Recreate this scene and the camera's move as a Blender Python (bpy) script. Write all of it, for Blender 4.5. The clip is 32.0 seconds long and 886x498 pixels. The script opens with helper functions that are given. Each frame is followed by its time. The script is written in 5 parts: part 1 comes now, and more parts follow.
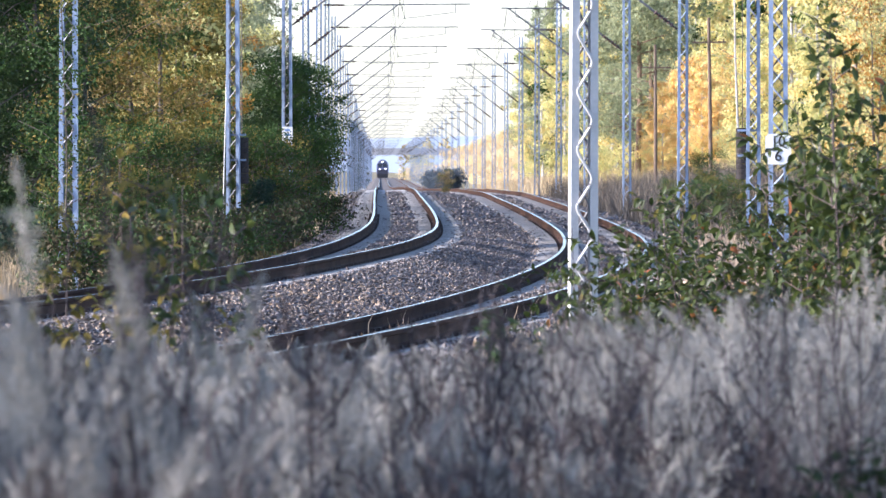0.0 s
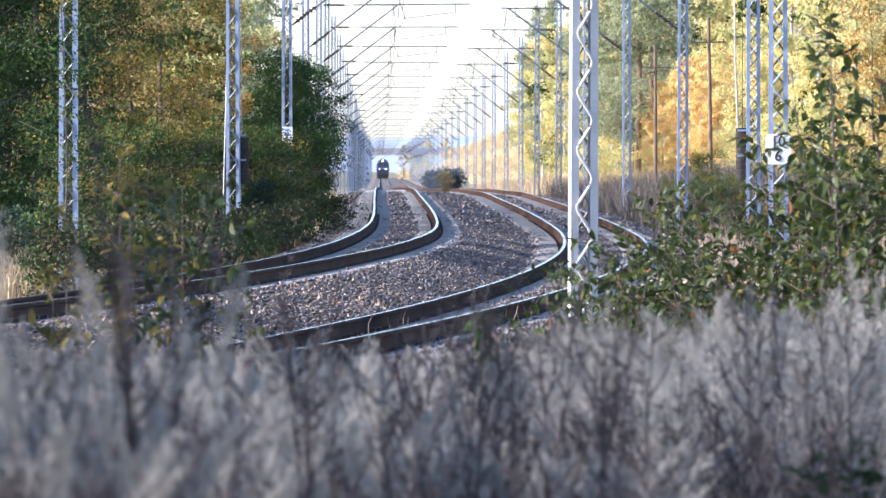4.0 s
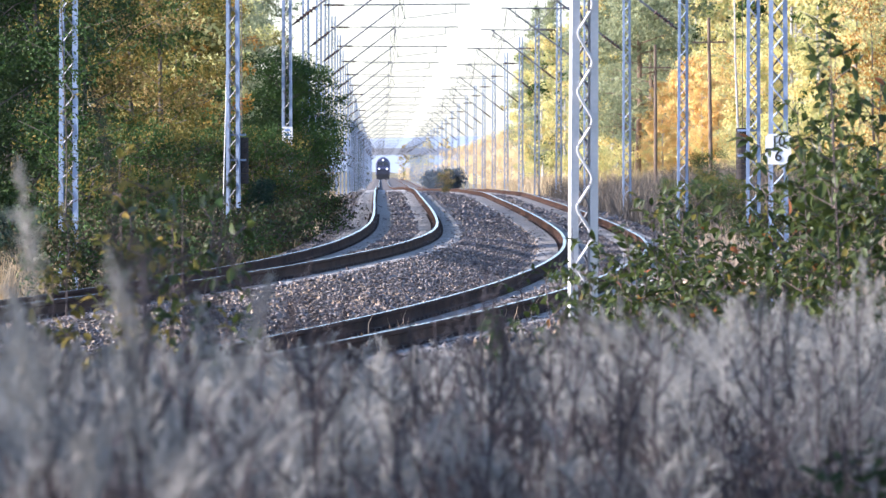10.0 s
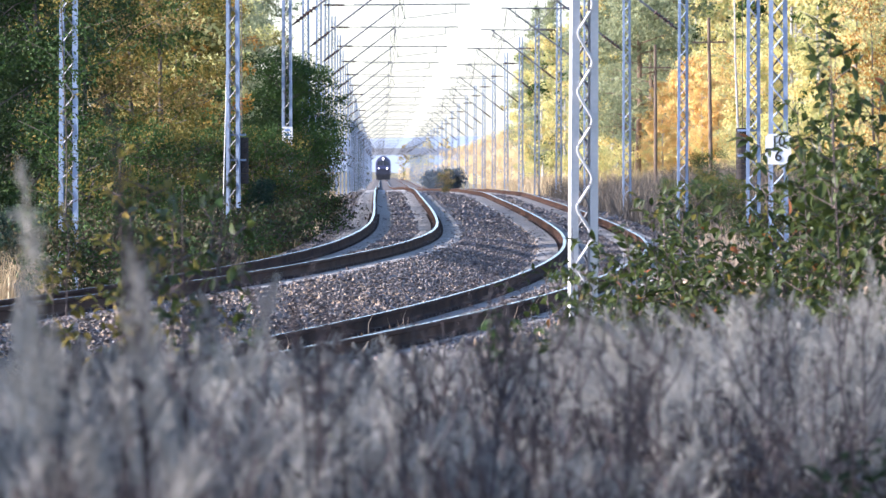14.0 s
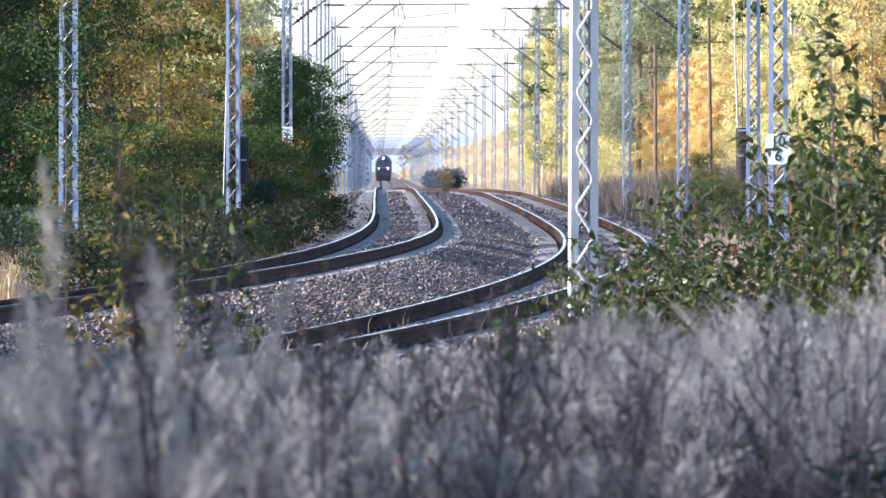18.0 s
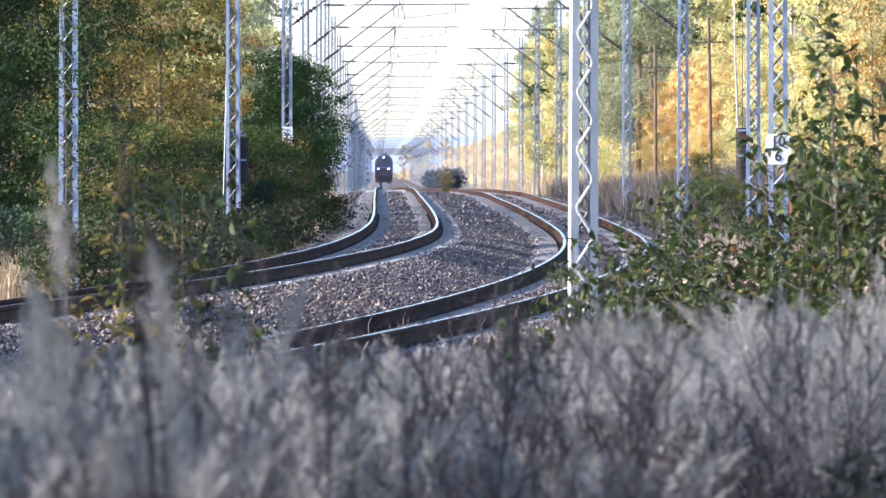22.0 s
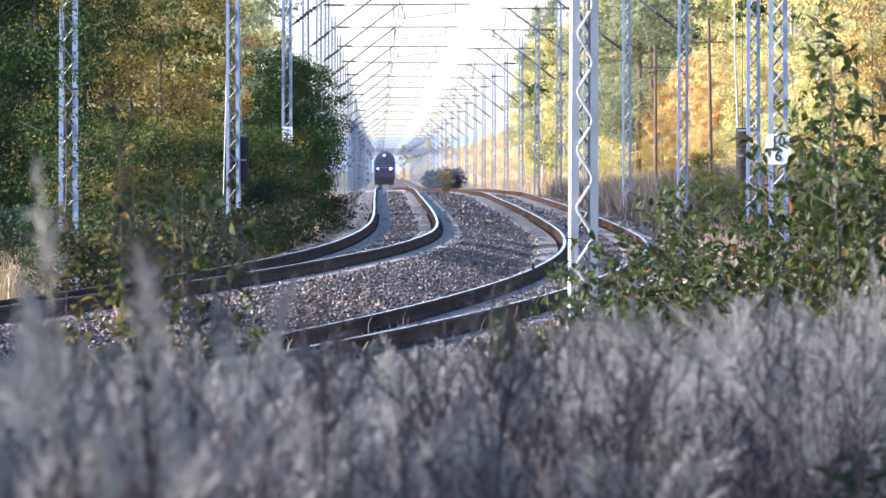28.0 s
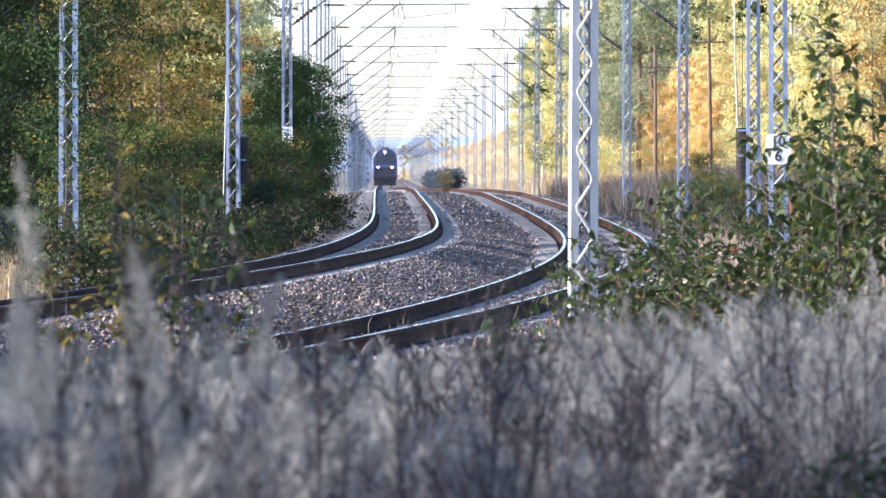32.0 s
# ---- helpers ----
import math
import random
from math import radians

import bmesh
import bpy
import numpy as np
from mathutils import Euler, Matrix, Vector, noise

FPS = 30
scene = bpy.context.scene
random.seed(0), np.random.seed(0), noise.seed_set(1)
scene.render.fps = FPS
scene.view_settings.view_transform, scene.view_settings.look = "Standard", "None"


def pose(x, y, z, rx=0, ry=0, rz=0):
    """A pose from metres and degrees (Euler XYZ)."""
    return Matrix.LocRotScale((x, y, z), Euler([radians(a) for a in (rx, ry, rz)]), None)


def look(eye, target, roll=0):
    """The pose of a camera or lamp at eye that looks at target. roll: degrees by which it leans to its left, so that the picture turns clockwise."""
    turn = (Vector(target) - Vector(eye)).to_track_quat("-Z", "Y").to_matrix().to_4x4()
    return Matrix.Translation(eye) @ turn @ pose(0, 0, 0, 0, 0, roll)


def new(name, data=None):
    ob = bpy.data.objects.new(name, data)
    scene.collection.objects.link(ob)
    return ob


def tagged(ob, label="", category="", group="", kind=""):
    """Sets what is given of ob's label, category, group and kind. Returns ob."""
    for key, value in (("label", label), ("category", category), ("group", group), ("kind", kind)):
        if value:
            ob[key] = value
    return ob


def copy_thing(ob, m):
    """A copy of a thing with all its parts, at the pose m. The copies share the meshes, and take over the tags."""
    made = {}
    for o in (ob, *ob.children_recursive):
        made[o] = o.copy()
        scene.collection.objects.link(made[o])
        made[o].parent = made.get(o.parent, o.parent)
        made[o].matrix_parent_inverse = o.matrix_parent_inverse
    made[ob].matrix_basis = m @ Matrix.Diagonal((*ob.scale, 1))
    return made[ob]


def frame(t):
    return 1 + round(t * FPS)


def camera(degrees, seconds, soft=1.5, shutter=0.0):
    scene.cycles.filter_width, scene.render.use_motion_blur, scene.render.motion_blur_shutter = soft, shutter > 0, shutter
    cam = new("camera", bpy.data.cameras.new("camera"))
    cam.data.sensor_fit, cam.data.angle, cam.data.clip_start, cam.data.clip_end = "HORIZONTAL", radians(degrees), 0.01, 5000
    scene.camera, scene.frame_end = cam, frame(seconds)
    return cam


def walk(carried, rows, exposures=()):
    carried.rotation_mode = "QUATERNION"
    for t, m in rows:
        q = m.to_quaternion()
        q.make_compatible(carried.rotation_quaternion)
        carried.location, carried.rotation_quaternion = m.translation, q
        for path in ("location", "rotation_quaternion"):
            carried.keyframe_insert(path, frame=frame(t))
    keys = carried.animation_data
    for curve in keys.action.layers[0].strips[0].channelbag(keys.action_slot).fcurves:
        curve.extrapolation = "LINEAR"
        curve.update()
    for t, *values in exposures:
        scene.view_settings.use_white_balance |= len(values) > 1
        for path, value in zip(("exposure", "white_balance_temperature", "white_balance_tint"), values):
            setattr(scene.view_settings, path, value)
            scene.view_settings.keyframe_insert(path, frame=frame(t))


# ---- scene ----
# ---------------------------------------------------------------- camera
EYE_Z = 1.8
cam = camera(6.6471, 32.0, soft=1.5)
cam.data.dof.use_dof = True
cam.data.dof.focus_distance = 105.0
cam.data.dof.aperture_fstop = 18.0
EYE = look((0, 0, EYE_Z), (0, 100, EYE_Z - 1.1252))
walk(cam, [(0.0, EYE), (32.0, EYE)], exposures=[(0.0, 1.58, 5650, 19), (32.0, 1.58, 5650, 19)])

# ---------------------------------------------------------------- light
SUN_TO = Vector((-0.9, -0.1, 0.42)).normalized()
world = bpy.data.worlds.new("sky")
scene.world = world
world.use_nodes = True
wn = world.node_tree.nodes
sky = wn.new("ShaderNodeTexSky")
sky.sky_type = "NISHITA"
sky.sun_disc = False
sky.sun_elevation = math.asin(SUN_TO.z)
sky.sun_rotation = math.atan2(SUN_TO.x, SUN_TO.y)
sky.dust_density = 0.8
sky.air_density = 0.88
bg = wn["Background"]
bg.inputs["Strength"].default_value = 0.128
world.node_tree.links.new(sky.outputs[0], bg.inputs["Color"])
sun = new("sun", bpy.data.lights.new("sun", "SUN"))
sun.data.energy = 5.0
sun.data.angle = radians(0.5)
sun.data.color = (1.0, 0.9, 0.77)
sun.matrix_world = look(SUN_TO * 100, (0, 0, 0))


# ---------------------------------------------------------------- materials
def mat(name, c1, c2, rough=0.8, metal=0.0, scale=4.0, fine=40.0, bump=0.3, dist=0.01, c3=None, island=False, objrand=False, spec=0.5):
    """Two-scale noise between base colours, with fine relief."""
    m = bpy.data.materials.new(name)
    m.use_nodes = True
    nt = m.node_tree
    n, l = nt.nodes, nt.links
    p = n["Principled BSDF"]
    tc = n.new("ShaderNodeTexCoord")
    a = n.new("ShaderNodeTexNoise")
    a.inputs["Scale"].default_value = scale
    a.inputs["Detail"].default_value = 6
    b = n.new("ShaderNodeTexNoise")
    b.inputs["Scale"].default_value = fine
    b.inputs["Detail"].default_value = 4
    for q in (a, b):
        l.new(tc.outputs["Object"], q.inputs["Vector"])
    mx = n.new("ShaderNodeMix")
    mx.data_type = "FLOAT"
    mx.inputs[0].default_value = 0.45
    l.new(a.outputs["Fac"], mx.inputs[2])
    l.new(b.outputs["Fac"], mx.inputs[3])
    src = mx.outputs[0]
    if island or objrand:
        rnd = n.new("ShaderNodeNewGeometry" if island else "ShaderNodeObjectInfo")
        m2 = n.new("ShaderNodeMix")
        m2.data_type = "FLOAT"
        m2.inputs[0].default_value = 0.6
        l.new(src, m2.inputs[2])
        l.new(rnd.outputs["Random Per Island" if island else "Random"], m2.inputs[3])
        src = m2.outputs[0]
    r = n.new("ShaderNodeValToRGB")
    e = r.color_ramp.elements
    lo, hi = (0.12, 0.88) if (island or objrand) else (0.34, 0.66)
    e[0].position, e[0].color = lo, (*c1, 1)
    e[1].position, e[1].color = hi, (*c2, 1)
    if c3:
        k = e.new((lo + hi) / 2)
        k.color = (*c3, 1)
    l.new(src, r.inputs[0])
    l.new(r.outputs[0], p.inputs["Base Color"])
    p.inputs["Roughness"].default_value = rough
    p.inputs["Metallic"].default_value = metal
    p.inputs["Specular IOR Level"].default_value = spec
    if bump:
        bp = n.new("ShaderNodeBump")
        bp.inputs["Strength"].default_value = bump
        bp.inputs["Distance"].default_value = dist
        l.new(b.outputs["Fac"], bp.inputs["Height"])
        l.new(bp.outputs[0], p.inputs["Normal"])
    return m


def leaf_mat(name, cols, trans=0.35, rough=0.6, spec=0.15):
    """Leaves: colour by leaf, part of the light passes through."""
    m = bpy.data.materials.new(name)
    m.use_nodes = True
    nt = m.node_tree
    n, l = nt.nodes, nt.links
    p = n["Principled BSDF"]
    g = n.new("ShaderNodeNewGeometry")
    tc = n.new("ShaderNodeTexCoord")
    nz = n.new("ShaderNodeTexNoise")
    nz.inputs["Scale"].default_value = 0.9
    nz.inputs["Detail"].default_value = 3
    l.new(tc.outputs["Object"], nz.inputs["Vector"])
    mx = n.new("ShaderNodeMix")
    mx.data_type = "FLOAT"
    mx.inputs[0].default_value = 0.55
    l.new(nz.outputs["Fac"], mx.inputs[2])
    l.new(g.outputs["Random Per Island"], mx.inputs[3])
    r = n.new("ShaderNodeValToRGB")
    e = r.color_ramp.elements
    k = len(cols)
    e[0].position, e[0].color = 0.15, (*cols[0], 1)
    e[1].position, e[1].color = 0.85, (*cols[-1], 1)
    for i in range(1, k - 1):
        q = e.new(0.15 + 0.7 * i / (k - 1))
        q.color = (*cols[i], 1)
    l.new(mx.outputs[0], r.inputs[0])
    l.new(r.outputs[0], p.inputs["Base Color"])
    p.inputs["Roughness"].default_value = rough
    p.inputs["Specular IOR Level"].default_value = spec
    t = n.new("ShaderNodeBsdfTranslucent")
    l.new(r.outputs[0], t.inputs["Color"])
    ms = n.new("ShaderNodeMixShader")
    ms.inputs[0].default_value = trans
    l.new(p.outputs[0], ms.inputs[1])
    l.new(t.outputs[0], ms.inputs[2])
    l.new(ms.outputs[0], n["Material Output"].inputs["Surface"])
    return m


def glow(name, col, strength, base=None):
    m = bpy.data.materials.new(name)
    m.use_nodes = True
    p = m.node_tree.nodes["Principled BSDF"]
    p.inputs["Base Color"].default_value = (*(base or col), 1)
    p.inputs["Emission Color"].default_value = (*col, 1)
    p.inputs["Emission Strength"].default_value = strength
    return m


M_GROUND = mat("soil_grass", (0.10, 0.08, 0.045), (0.24, 0.19, 0.10), 0.95, 0, 0.6, 9, 0.6, 0.05, c3=(0.15, 0.13, 0.06))
M_BALLAST = mat("ballast_bed", (0.045, 0.039, 0.036), (0.13, 0.115, 0.105), 0.9, 0, 2.5, 26, 0.9, 0.03)
M_STONE = mat("ballast_stone", (0.022, 0.016, 0.0135), (0.2, 0.155, 0.126), 0.36, 0, 3, 60, 0.3, 0.004, c3=(0.062, 0.05, 0.045), island=True)
M_SLEEPER = mat("concrete_sleeper", (0.25, 0.235, 0.215), (0.39, 0.37, 0.34), 0.85, 0, 3, 50, 0.35, 0.004, objrand=True)
M_RAILSIDE = mat("rusty_rail", (0.022, 0.014, 0.011), (0.085, 0.047, 0.032), 0.9, 0.0, 1.1, 40, 0.3, 0.002, spec=0.06)
M_RAILTOP = mat("polished_rail_head", (0.6, 0.565, 0.52), (0.74, 0.7, 0.645), 0.2, 0.95, 3, 90, 0.05, 0.001)
M_CLIP = mat("rail_fastening", (0.025, 0.017, 0.014), (0.07, 0.046, 0.036), 0.7, 0.4, 8, 60, 0.2, 0.002)
M_MAST = mat("painted_steel", (0.22, 0.28, 0.40), (0.32, 0.39, 0.52), 0.5, 0.15, 1.5, 30, 0.12, 0.002)
# paler colour for the near mast and one stay
M_WHITEMAST = mat("pale_mast_paint", (0.47, 0.46, 0.45), (0.60, 0.585, 0.57), 0.45, 0.05, 1.5, 30, 0.12, 0.002)
# bracket steel; on lacing rods its dark colour stands for shade
M_MASTDARK = mat("weathered_and_shaded_steel", (0.10, 0.10, 0.11), (0.22, 0.22, 0.23), 0.55, 0.5, 2, 40, 0.15, 0.002)
M_CONC = mat("mast_footing", (0.3, 0.29, 0.27), (0.46, 0.44, 0.41), 0.9, 0, 2, 30, 0.4, 0.006)
M_WIRE = mat("dark_wire", (0.05, 0.045, 0.045), (0.10, 0.09, 0.085), 0.5, 0.6, 2, 20, 0)
M_INSUL = mat("brown_insulator", (0.05, 0.03, 0.025), (0.09, 0.055, 0.045), 0.25, 0, 3, 20, 0)
M_WEIGHT = mat("dark_weights", (0.022, 0.02, 0.02), (0.07, 0.06, 0.055), 0.9, 0, 2, 30, 0.3, 0.004, spec=0.1)
M_BOARD = mat("white_board", (0.72, 0.73, 0.75), (0.82, 0.82, 0.83), 0.5, 0, 3, 30, 0.05, 0.001)
M_INK = mat("black_paint", (0.015, 0.015, 0.017), (0.03, 0.03, 0.032), 0.5, 0, 4, 30, 0)
M_BLUE = mat("blue_plate", (0.12, 0.22, 0.45), (0.2, 0.32, 0.55), 0.5, 0, 4, 30, 0)
M_POLE = mat("creosoted_pole", (0.10, 0.07, 0.05), (0.2, 0.14, 0.10), 0.9, 0, 2, 30, 0.4, 0.006)
M_BARK = mat("dark_bark", (0.05, 0.042, 0.035), (0.14, 0.115, 0.09), 0.95, 0, 3, 25, 0.7, 0.015)
M_PINEBARK = mat("pine_bark", (0.15, 0.10, 0.07), (0.28, 0.19, 0.135), 0.95, 0, 3, 22, 0.7, 0.015)
M_BIRCH = mat("birch_bark", (0.2, 0.18, 0.16), (0.58, 0.56, 0.52), 0.8, 0, 2.2, 18, 0.3, 0.006)
M_HERB = mat("withered_herb_stem", (0.026, 0.02, 0.023), (0.07, 0.055, 0.057), 0.85, 0, 5, 40, 0)
M_TWIG = mat("dark_stem", (0.05, 0.035, 0.035), (0.12, 0.085, 0.075), 0.8, 0, 5, 40, 0)
L_DARK = leaf_mat("dark_green_leaves", [(0.024, 0.042, 0.017), (0.038, 0.062, 0.021), (0.058, 0.084, 0.027)], 0.3)
L_OLIVE = leaf_mat("olive_autumn_leaves", [(0.06, 0.075, 0.024), (0.13, 0.125, 0.03), (0.21, 0.165, 0.04), (0.29, 0.2, 0.05)], 0.5)
L_GREEN = leaf_mat("green_leaves", [(0.028, 0.055, 0.016), (0.045, 0.085, 0.022), (0.075, 0.12, 0.03)], 0.33)
L_YELLOW = leaf_mat("yellow_birch_leaves", [(0.52, 0.47, 0.18), (0.74, 0.62, 0.25), (0.84, 0.71, 0.33), (0.80, 0.60, 0.24)], 0.5)
L_AMBER = leaf_mat("amber_birch_leaves", [(0.62, 0.41, 0.14), (0.82, 0.55, 0.20), (0.86, 0.63, 0.29), (0.82, 0.64, 0.27)], 0.5)
# leaves of the far birches, with distance haze put into the colour
L_PALE = leaf_mat("haze_paled_leaves", [(0.62, 0.53, 0.32), (0.78, 0.64, 0.38), (0.82, 0.6, 0.34)], 0.5)
L_LIME = leaf_mat("yellow_green_leaves", [(0.38, 0.41, 0.16), (0.56, 0.53, 0.22), (0.72, 0.64, 0.29)], 0.55)
L_ORANGE = leaf_mat("orange_leaves", [(0.32, 0.18, 0.04), (0.46, 0.27, 0.06), (0.42, 0.16, 0.04)], 0.42)
# needles lighter than real pine, to put haze into their colour
L_PINE = leaf_mat("hazy_pine_needles", [(0.2, 0.225, 0.13), (0.31, 0.34, 0.19), (0.43, 0.445, 0.26)], 0.5, 0.6)
L_SPRUCE = leaf_mat("spruce_needles", [(0.014, 0.032, 0.022), (0.025, 0.05, 0.033), (0.043, 0.072, 0.044)], 0.15, 0.6)
L_DRY = leaf_mat("dry_grass_blades", [(0.30, 0.22, 0.12), (0.45, 0.34, 0.2), (0.55, 0.44, 0.28)], 0.3, 0.7, 0.2)
L_STALK = leaf_mat("grey_brown_stalks", [(0.052, 0.045, 0.038), (0.104, 0.09, 0.076), (0.205, 0.178, 0.148)], 0.15, 0.8, 0.1)
L_PLUME = leaf_mat("pale_grass_plumes", [(0.205, 0.19, 0.165), (0.33, 0.312, 0.278), (0.475, 0.45, 0.405)], 0.36, 0.8, 0.1)
L_BRONZE = leaf_mat("bronze_autumn_leaves", [(0.17, 0.12, 0.045), (0.3, 0.215, 0.08), (0.48, 0.36, 0.15)], 0.5)
L_RUST = leaf_mat("rust_red_leaves", [(0.15, 0.05, 0.025), (0.24, 0.09, 0.035), (0.3, 0.15, 0.05)], 0.35)
L_LITTER = leaf_mat("pale_leaf_litter", [(0.36, 0.25, 0.16), (0.52, 0.39, 0.27), (0.64, 0.5, 0.36)], 0.3, 0.7, 0.2)
L_FLUFF = leaf_mat("white_seed_fluff", [(0.22, 0.21, 0.198), (0.31, 0.30, 0.285), (0.40, 0.388, 0.37)], 0.35, 0.9, 0.05)
L_WITHER = leaf_mat("withered_brown_leaves", [(0.02, 0.015, 0.014), (0.045, 0.03, 0.026), (0.08, 0.05, 0.04)], 0.15, 0.8, 0.1)
L_TAN = leaf_mat("brownish_plumes", [(0.165, 0.156, 0.142), (0.265, 0.252, 0.23), (0.37, 0.352, 0.325)], 0.3, 0.8, 0.1)
L_WEED = leaf_mat("withered_weed", [(0.026, 0.02, 0.021), (0.05, 0.04, 0.041), (0.095, 0.078, 0.074)], 0.25, 0.8, 0.1)
L_BROWN = leaf_mat("undergrowth_leaves", [(0.022, 0.03, 0.014), (0.045, 0.045, 0.022), (0.075, 0.06, 0.03), (0.11, 0.085, 0.05)], 0.22)
L_SAPLING = leaf_mat("sapling_leaves", [(0.024, 0.037, 0.011), (0.042, 0.06, 0.015), (0.065, 0.086, 0.021), (0.105, 0.125, 0.032)], 0.33, 0.45, 0.25)


# ---------------------------------------------------------------- mesh helpers
def link(name, me, material, parent=None, label=""):
    ob = new(name, me)
    if isinstance(material, (list, tuple)):
        for m in material:
            me.materials.append(m)
    else:
        me.materials.append(material)
    if parent is not None:
        ob.parent = parent
    if label:
        ob["label"] = label
    return ob


def part(name, bm, material, parent=None, label="", smooth=False):
    """One bmesh as one mesh object under a thing or a part."""
    me = bpy.data.meshes.new(name)
    bm.to_mesh(me)
    bm.free()
    if smooth:
        for p in me.polygons:
            p.use_smooth = True
    return link(name, me, material, parent, label)


def mesh_np(name, verts, faces_flat, per):
    """A mesh from arrays; every face has `per` corners."""
    me = bpy.data.meshes.new(name)
    nf = len(faces_flat) // per
    me.vertices.add(len(verts))
    me.vertices.foreach_set("co", np.asarray(verts, np.float32).ravel())
    me.loops.add(nf * per)
    me.loops.foreach_set("vertex_index", np.asarray(faces_flat, np.int32))
    me.polygons.add(nf)
    me.polygons.foreach_set("loop_start", np.arange(0, nf * per, per, dtype=np.int32))
    me.update(calc_edges=True)
    return me


def box(bm, cx, cy, cz, sx, sy, sz, m=None):
    r = bmesh.ops.create_cube(bm, size=1, matrix=(m or Matrix()) @ Matrix.Translation((cx, cy, cz)) @ Matrix.Diagonal((sx, sy, sz, 1)))
    return r["verts"]


def tube(bm, pts, radii, seg=6, caps=True):
    """A bent tapered tube through points."""
    rings = []
    pts = [Vector(p) for p in pts]
    for i, p in enumerate(pts):
        t = (pts[min(i + 1, len(pts) - 1)] - pts[max(i - 1, 0)]).normalized()
        up = Vector((0, 0, 1)) if abs(t.z) < 0.9 else Vector((1, 0, 0))
        a = t.cross(up).normalized()
        b = t.cross(a).normalized()
        r = radii[i] if isinstance(radii, (list, tuple)) else radii
        rings.append([bm.verts.new(p + (a * math.cos(k * math.tau / seg) + b * math.sin(k * math.tau / seg)) * r) for k in range(seg)])
    for u, v in zip(rings, rings[1:]):
        for k in range(seg):
            bm.faces.new((u[k], u[(k + 1) % seg], v[(k + 1) % seg], v[k]))
    if caps:
        bm.faces.new(rings[0][::-1])
        bm.faces.new(rings[-1])


def lathe(bm, profile, seg=12, at=(0, 0, 0), axis="z"):
    """Turned shape from (radius, height) rows."""
    rings = []
    for r, h in profile:
        ring = []
        for k in range(seg):
            c, s = math.cos(k * math.tau / seg) * r, math.sin(k * math.tau / seg) * r
            v = {"z": (c, s, h), "y": (c, h, s), "x": (h, c, s)}[axis]
            ring.append(bm.verts.new((at[0] + v[0], at[1] + v[1], at[2] + v[2])))
        rings.append(ring)
    for u, v in zip(rings, rings[1:]):
        for k in range(seg):
            bm.faces.new((u[k], u[(k + 1) % seg], v[(k + 1) % seg], v[k]))
    bm.faces.new(rings[0][::-1])
    bm.faces.new(rings[-1])


def leaf_mesh(name, c, size, rng, aspect=0.55, droop=0.3, direction=None, spread=1.0):
    """Small pointed leaves, two facets each, at the points c; size: one value or one per leaf."""
    n = len(c)
    d = rng.normal(size=(n, 3))
    d[:, 2] -= droop
    if direction is not None:
        d = d * spread + direction
    d /= np.linalg.norm(d, axis=1)[:, None]
    w = np.cross(d, rng.normal(size=(n, 3)))
    w /= np.linalg.norm(w, axis=1)[:, None]
    nrm = np.cross(d, w)
    s = (np.full(n, size) if np.isscalar(size) else size) * rng.uniform(0.7, 1.25, n)
    s = s[:, None]
    base, tip = c - d * s * 0.5, c + d * s * 0.5
    mid = c + nrm * s * 0.08 - d * s * 0.05
    l, r = mid + w * s * aspect * 0.5, mid - w * s * aspect * 0.5
    v = np.stack([base, l, tip, r], 1).reshape(-1, 3)
    k = np.arange(n, dtype=np.int32)[:, None] * 4
    f = np.concatenate([k, k + 1, k + 2, k, k + 2, k + 3], 1).ravel()
    return mesh_np(name, v, f, 3)


# ---------------------------------------------------------------- the line's alignment
STEP = 1.0
FAR = 2400.0
SLOPE, AIM = -0.0082176, 0.5597
CURVE = ((0, 0.00178), (25.3, 0.001755), (75.9, 0.001677), (109.7, 0.000717), (135.0, 0.000942), (160.3, 0.000666), (185.6, 0.000208), (219.4, -0.000038), (270.0, 0.0), (FAR, 0.0))
CANT = ((0, 0.16), (25.3, 0.16), (75.9, 0.135), (109.7, 0.122), (135.0, 0.078), (160.3, 0.0), (FAR, 0.0))
DROP = ((-400, 1.42), (33.8, 1.416), (84.4, 1.377), (126.6, 1.387), (168.8, 1.329), (219.4, 1.132), (286.9, 0.985), (371.2, 1.15), (506.2, 1.57), (708.8, 2.27), (1012.5, 3.1), (1518.8, 3.42), (2193.8, 4.25), (6000, 6.0))
GAP = 4.12
GAP_DROP = 0.106


def lerp(table, d):
    return float(np.interp(d, [a for a, b in table], [b for a, b in table]))


_d = np.arange(0, FAR + STEP, STEP)
_k = np.interp(_d, [a for a, b in CURVE], [b for a, b in CURVE])
_s = np.full(len(_d), SLOPE)
_s[:-1] += np.cumsum(((_k[1:] + _k[:-1]) / 2 * STEP)[::-1])[::-1]
_x = np.full(len(_d), AIM + SLOPE * FAR)
_x[:-1] -= np.cumsum(((_s[1:] + _s[:-1]) / 2 * STEP)[::-1])[::-1]
_z = EYE_Z - np.interp(_d, [a for a, b in DROP], [b for a, b in DROP])
_z = np.convolve(np.pad(_z, 12, mode="edge"), np.ones(25) / 25, "valid")


def line_x(d):
    return np.interp(d, _d, _x) + np.minimum(np.asarray(d, float), 0) * _s[0]


def line_slope(d):
    return np.interp(d, _d, _s)


def line_z(d):
    return np.interp(d, _d, _z)


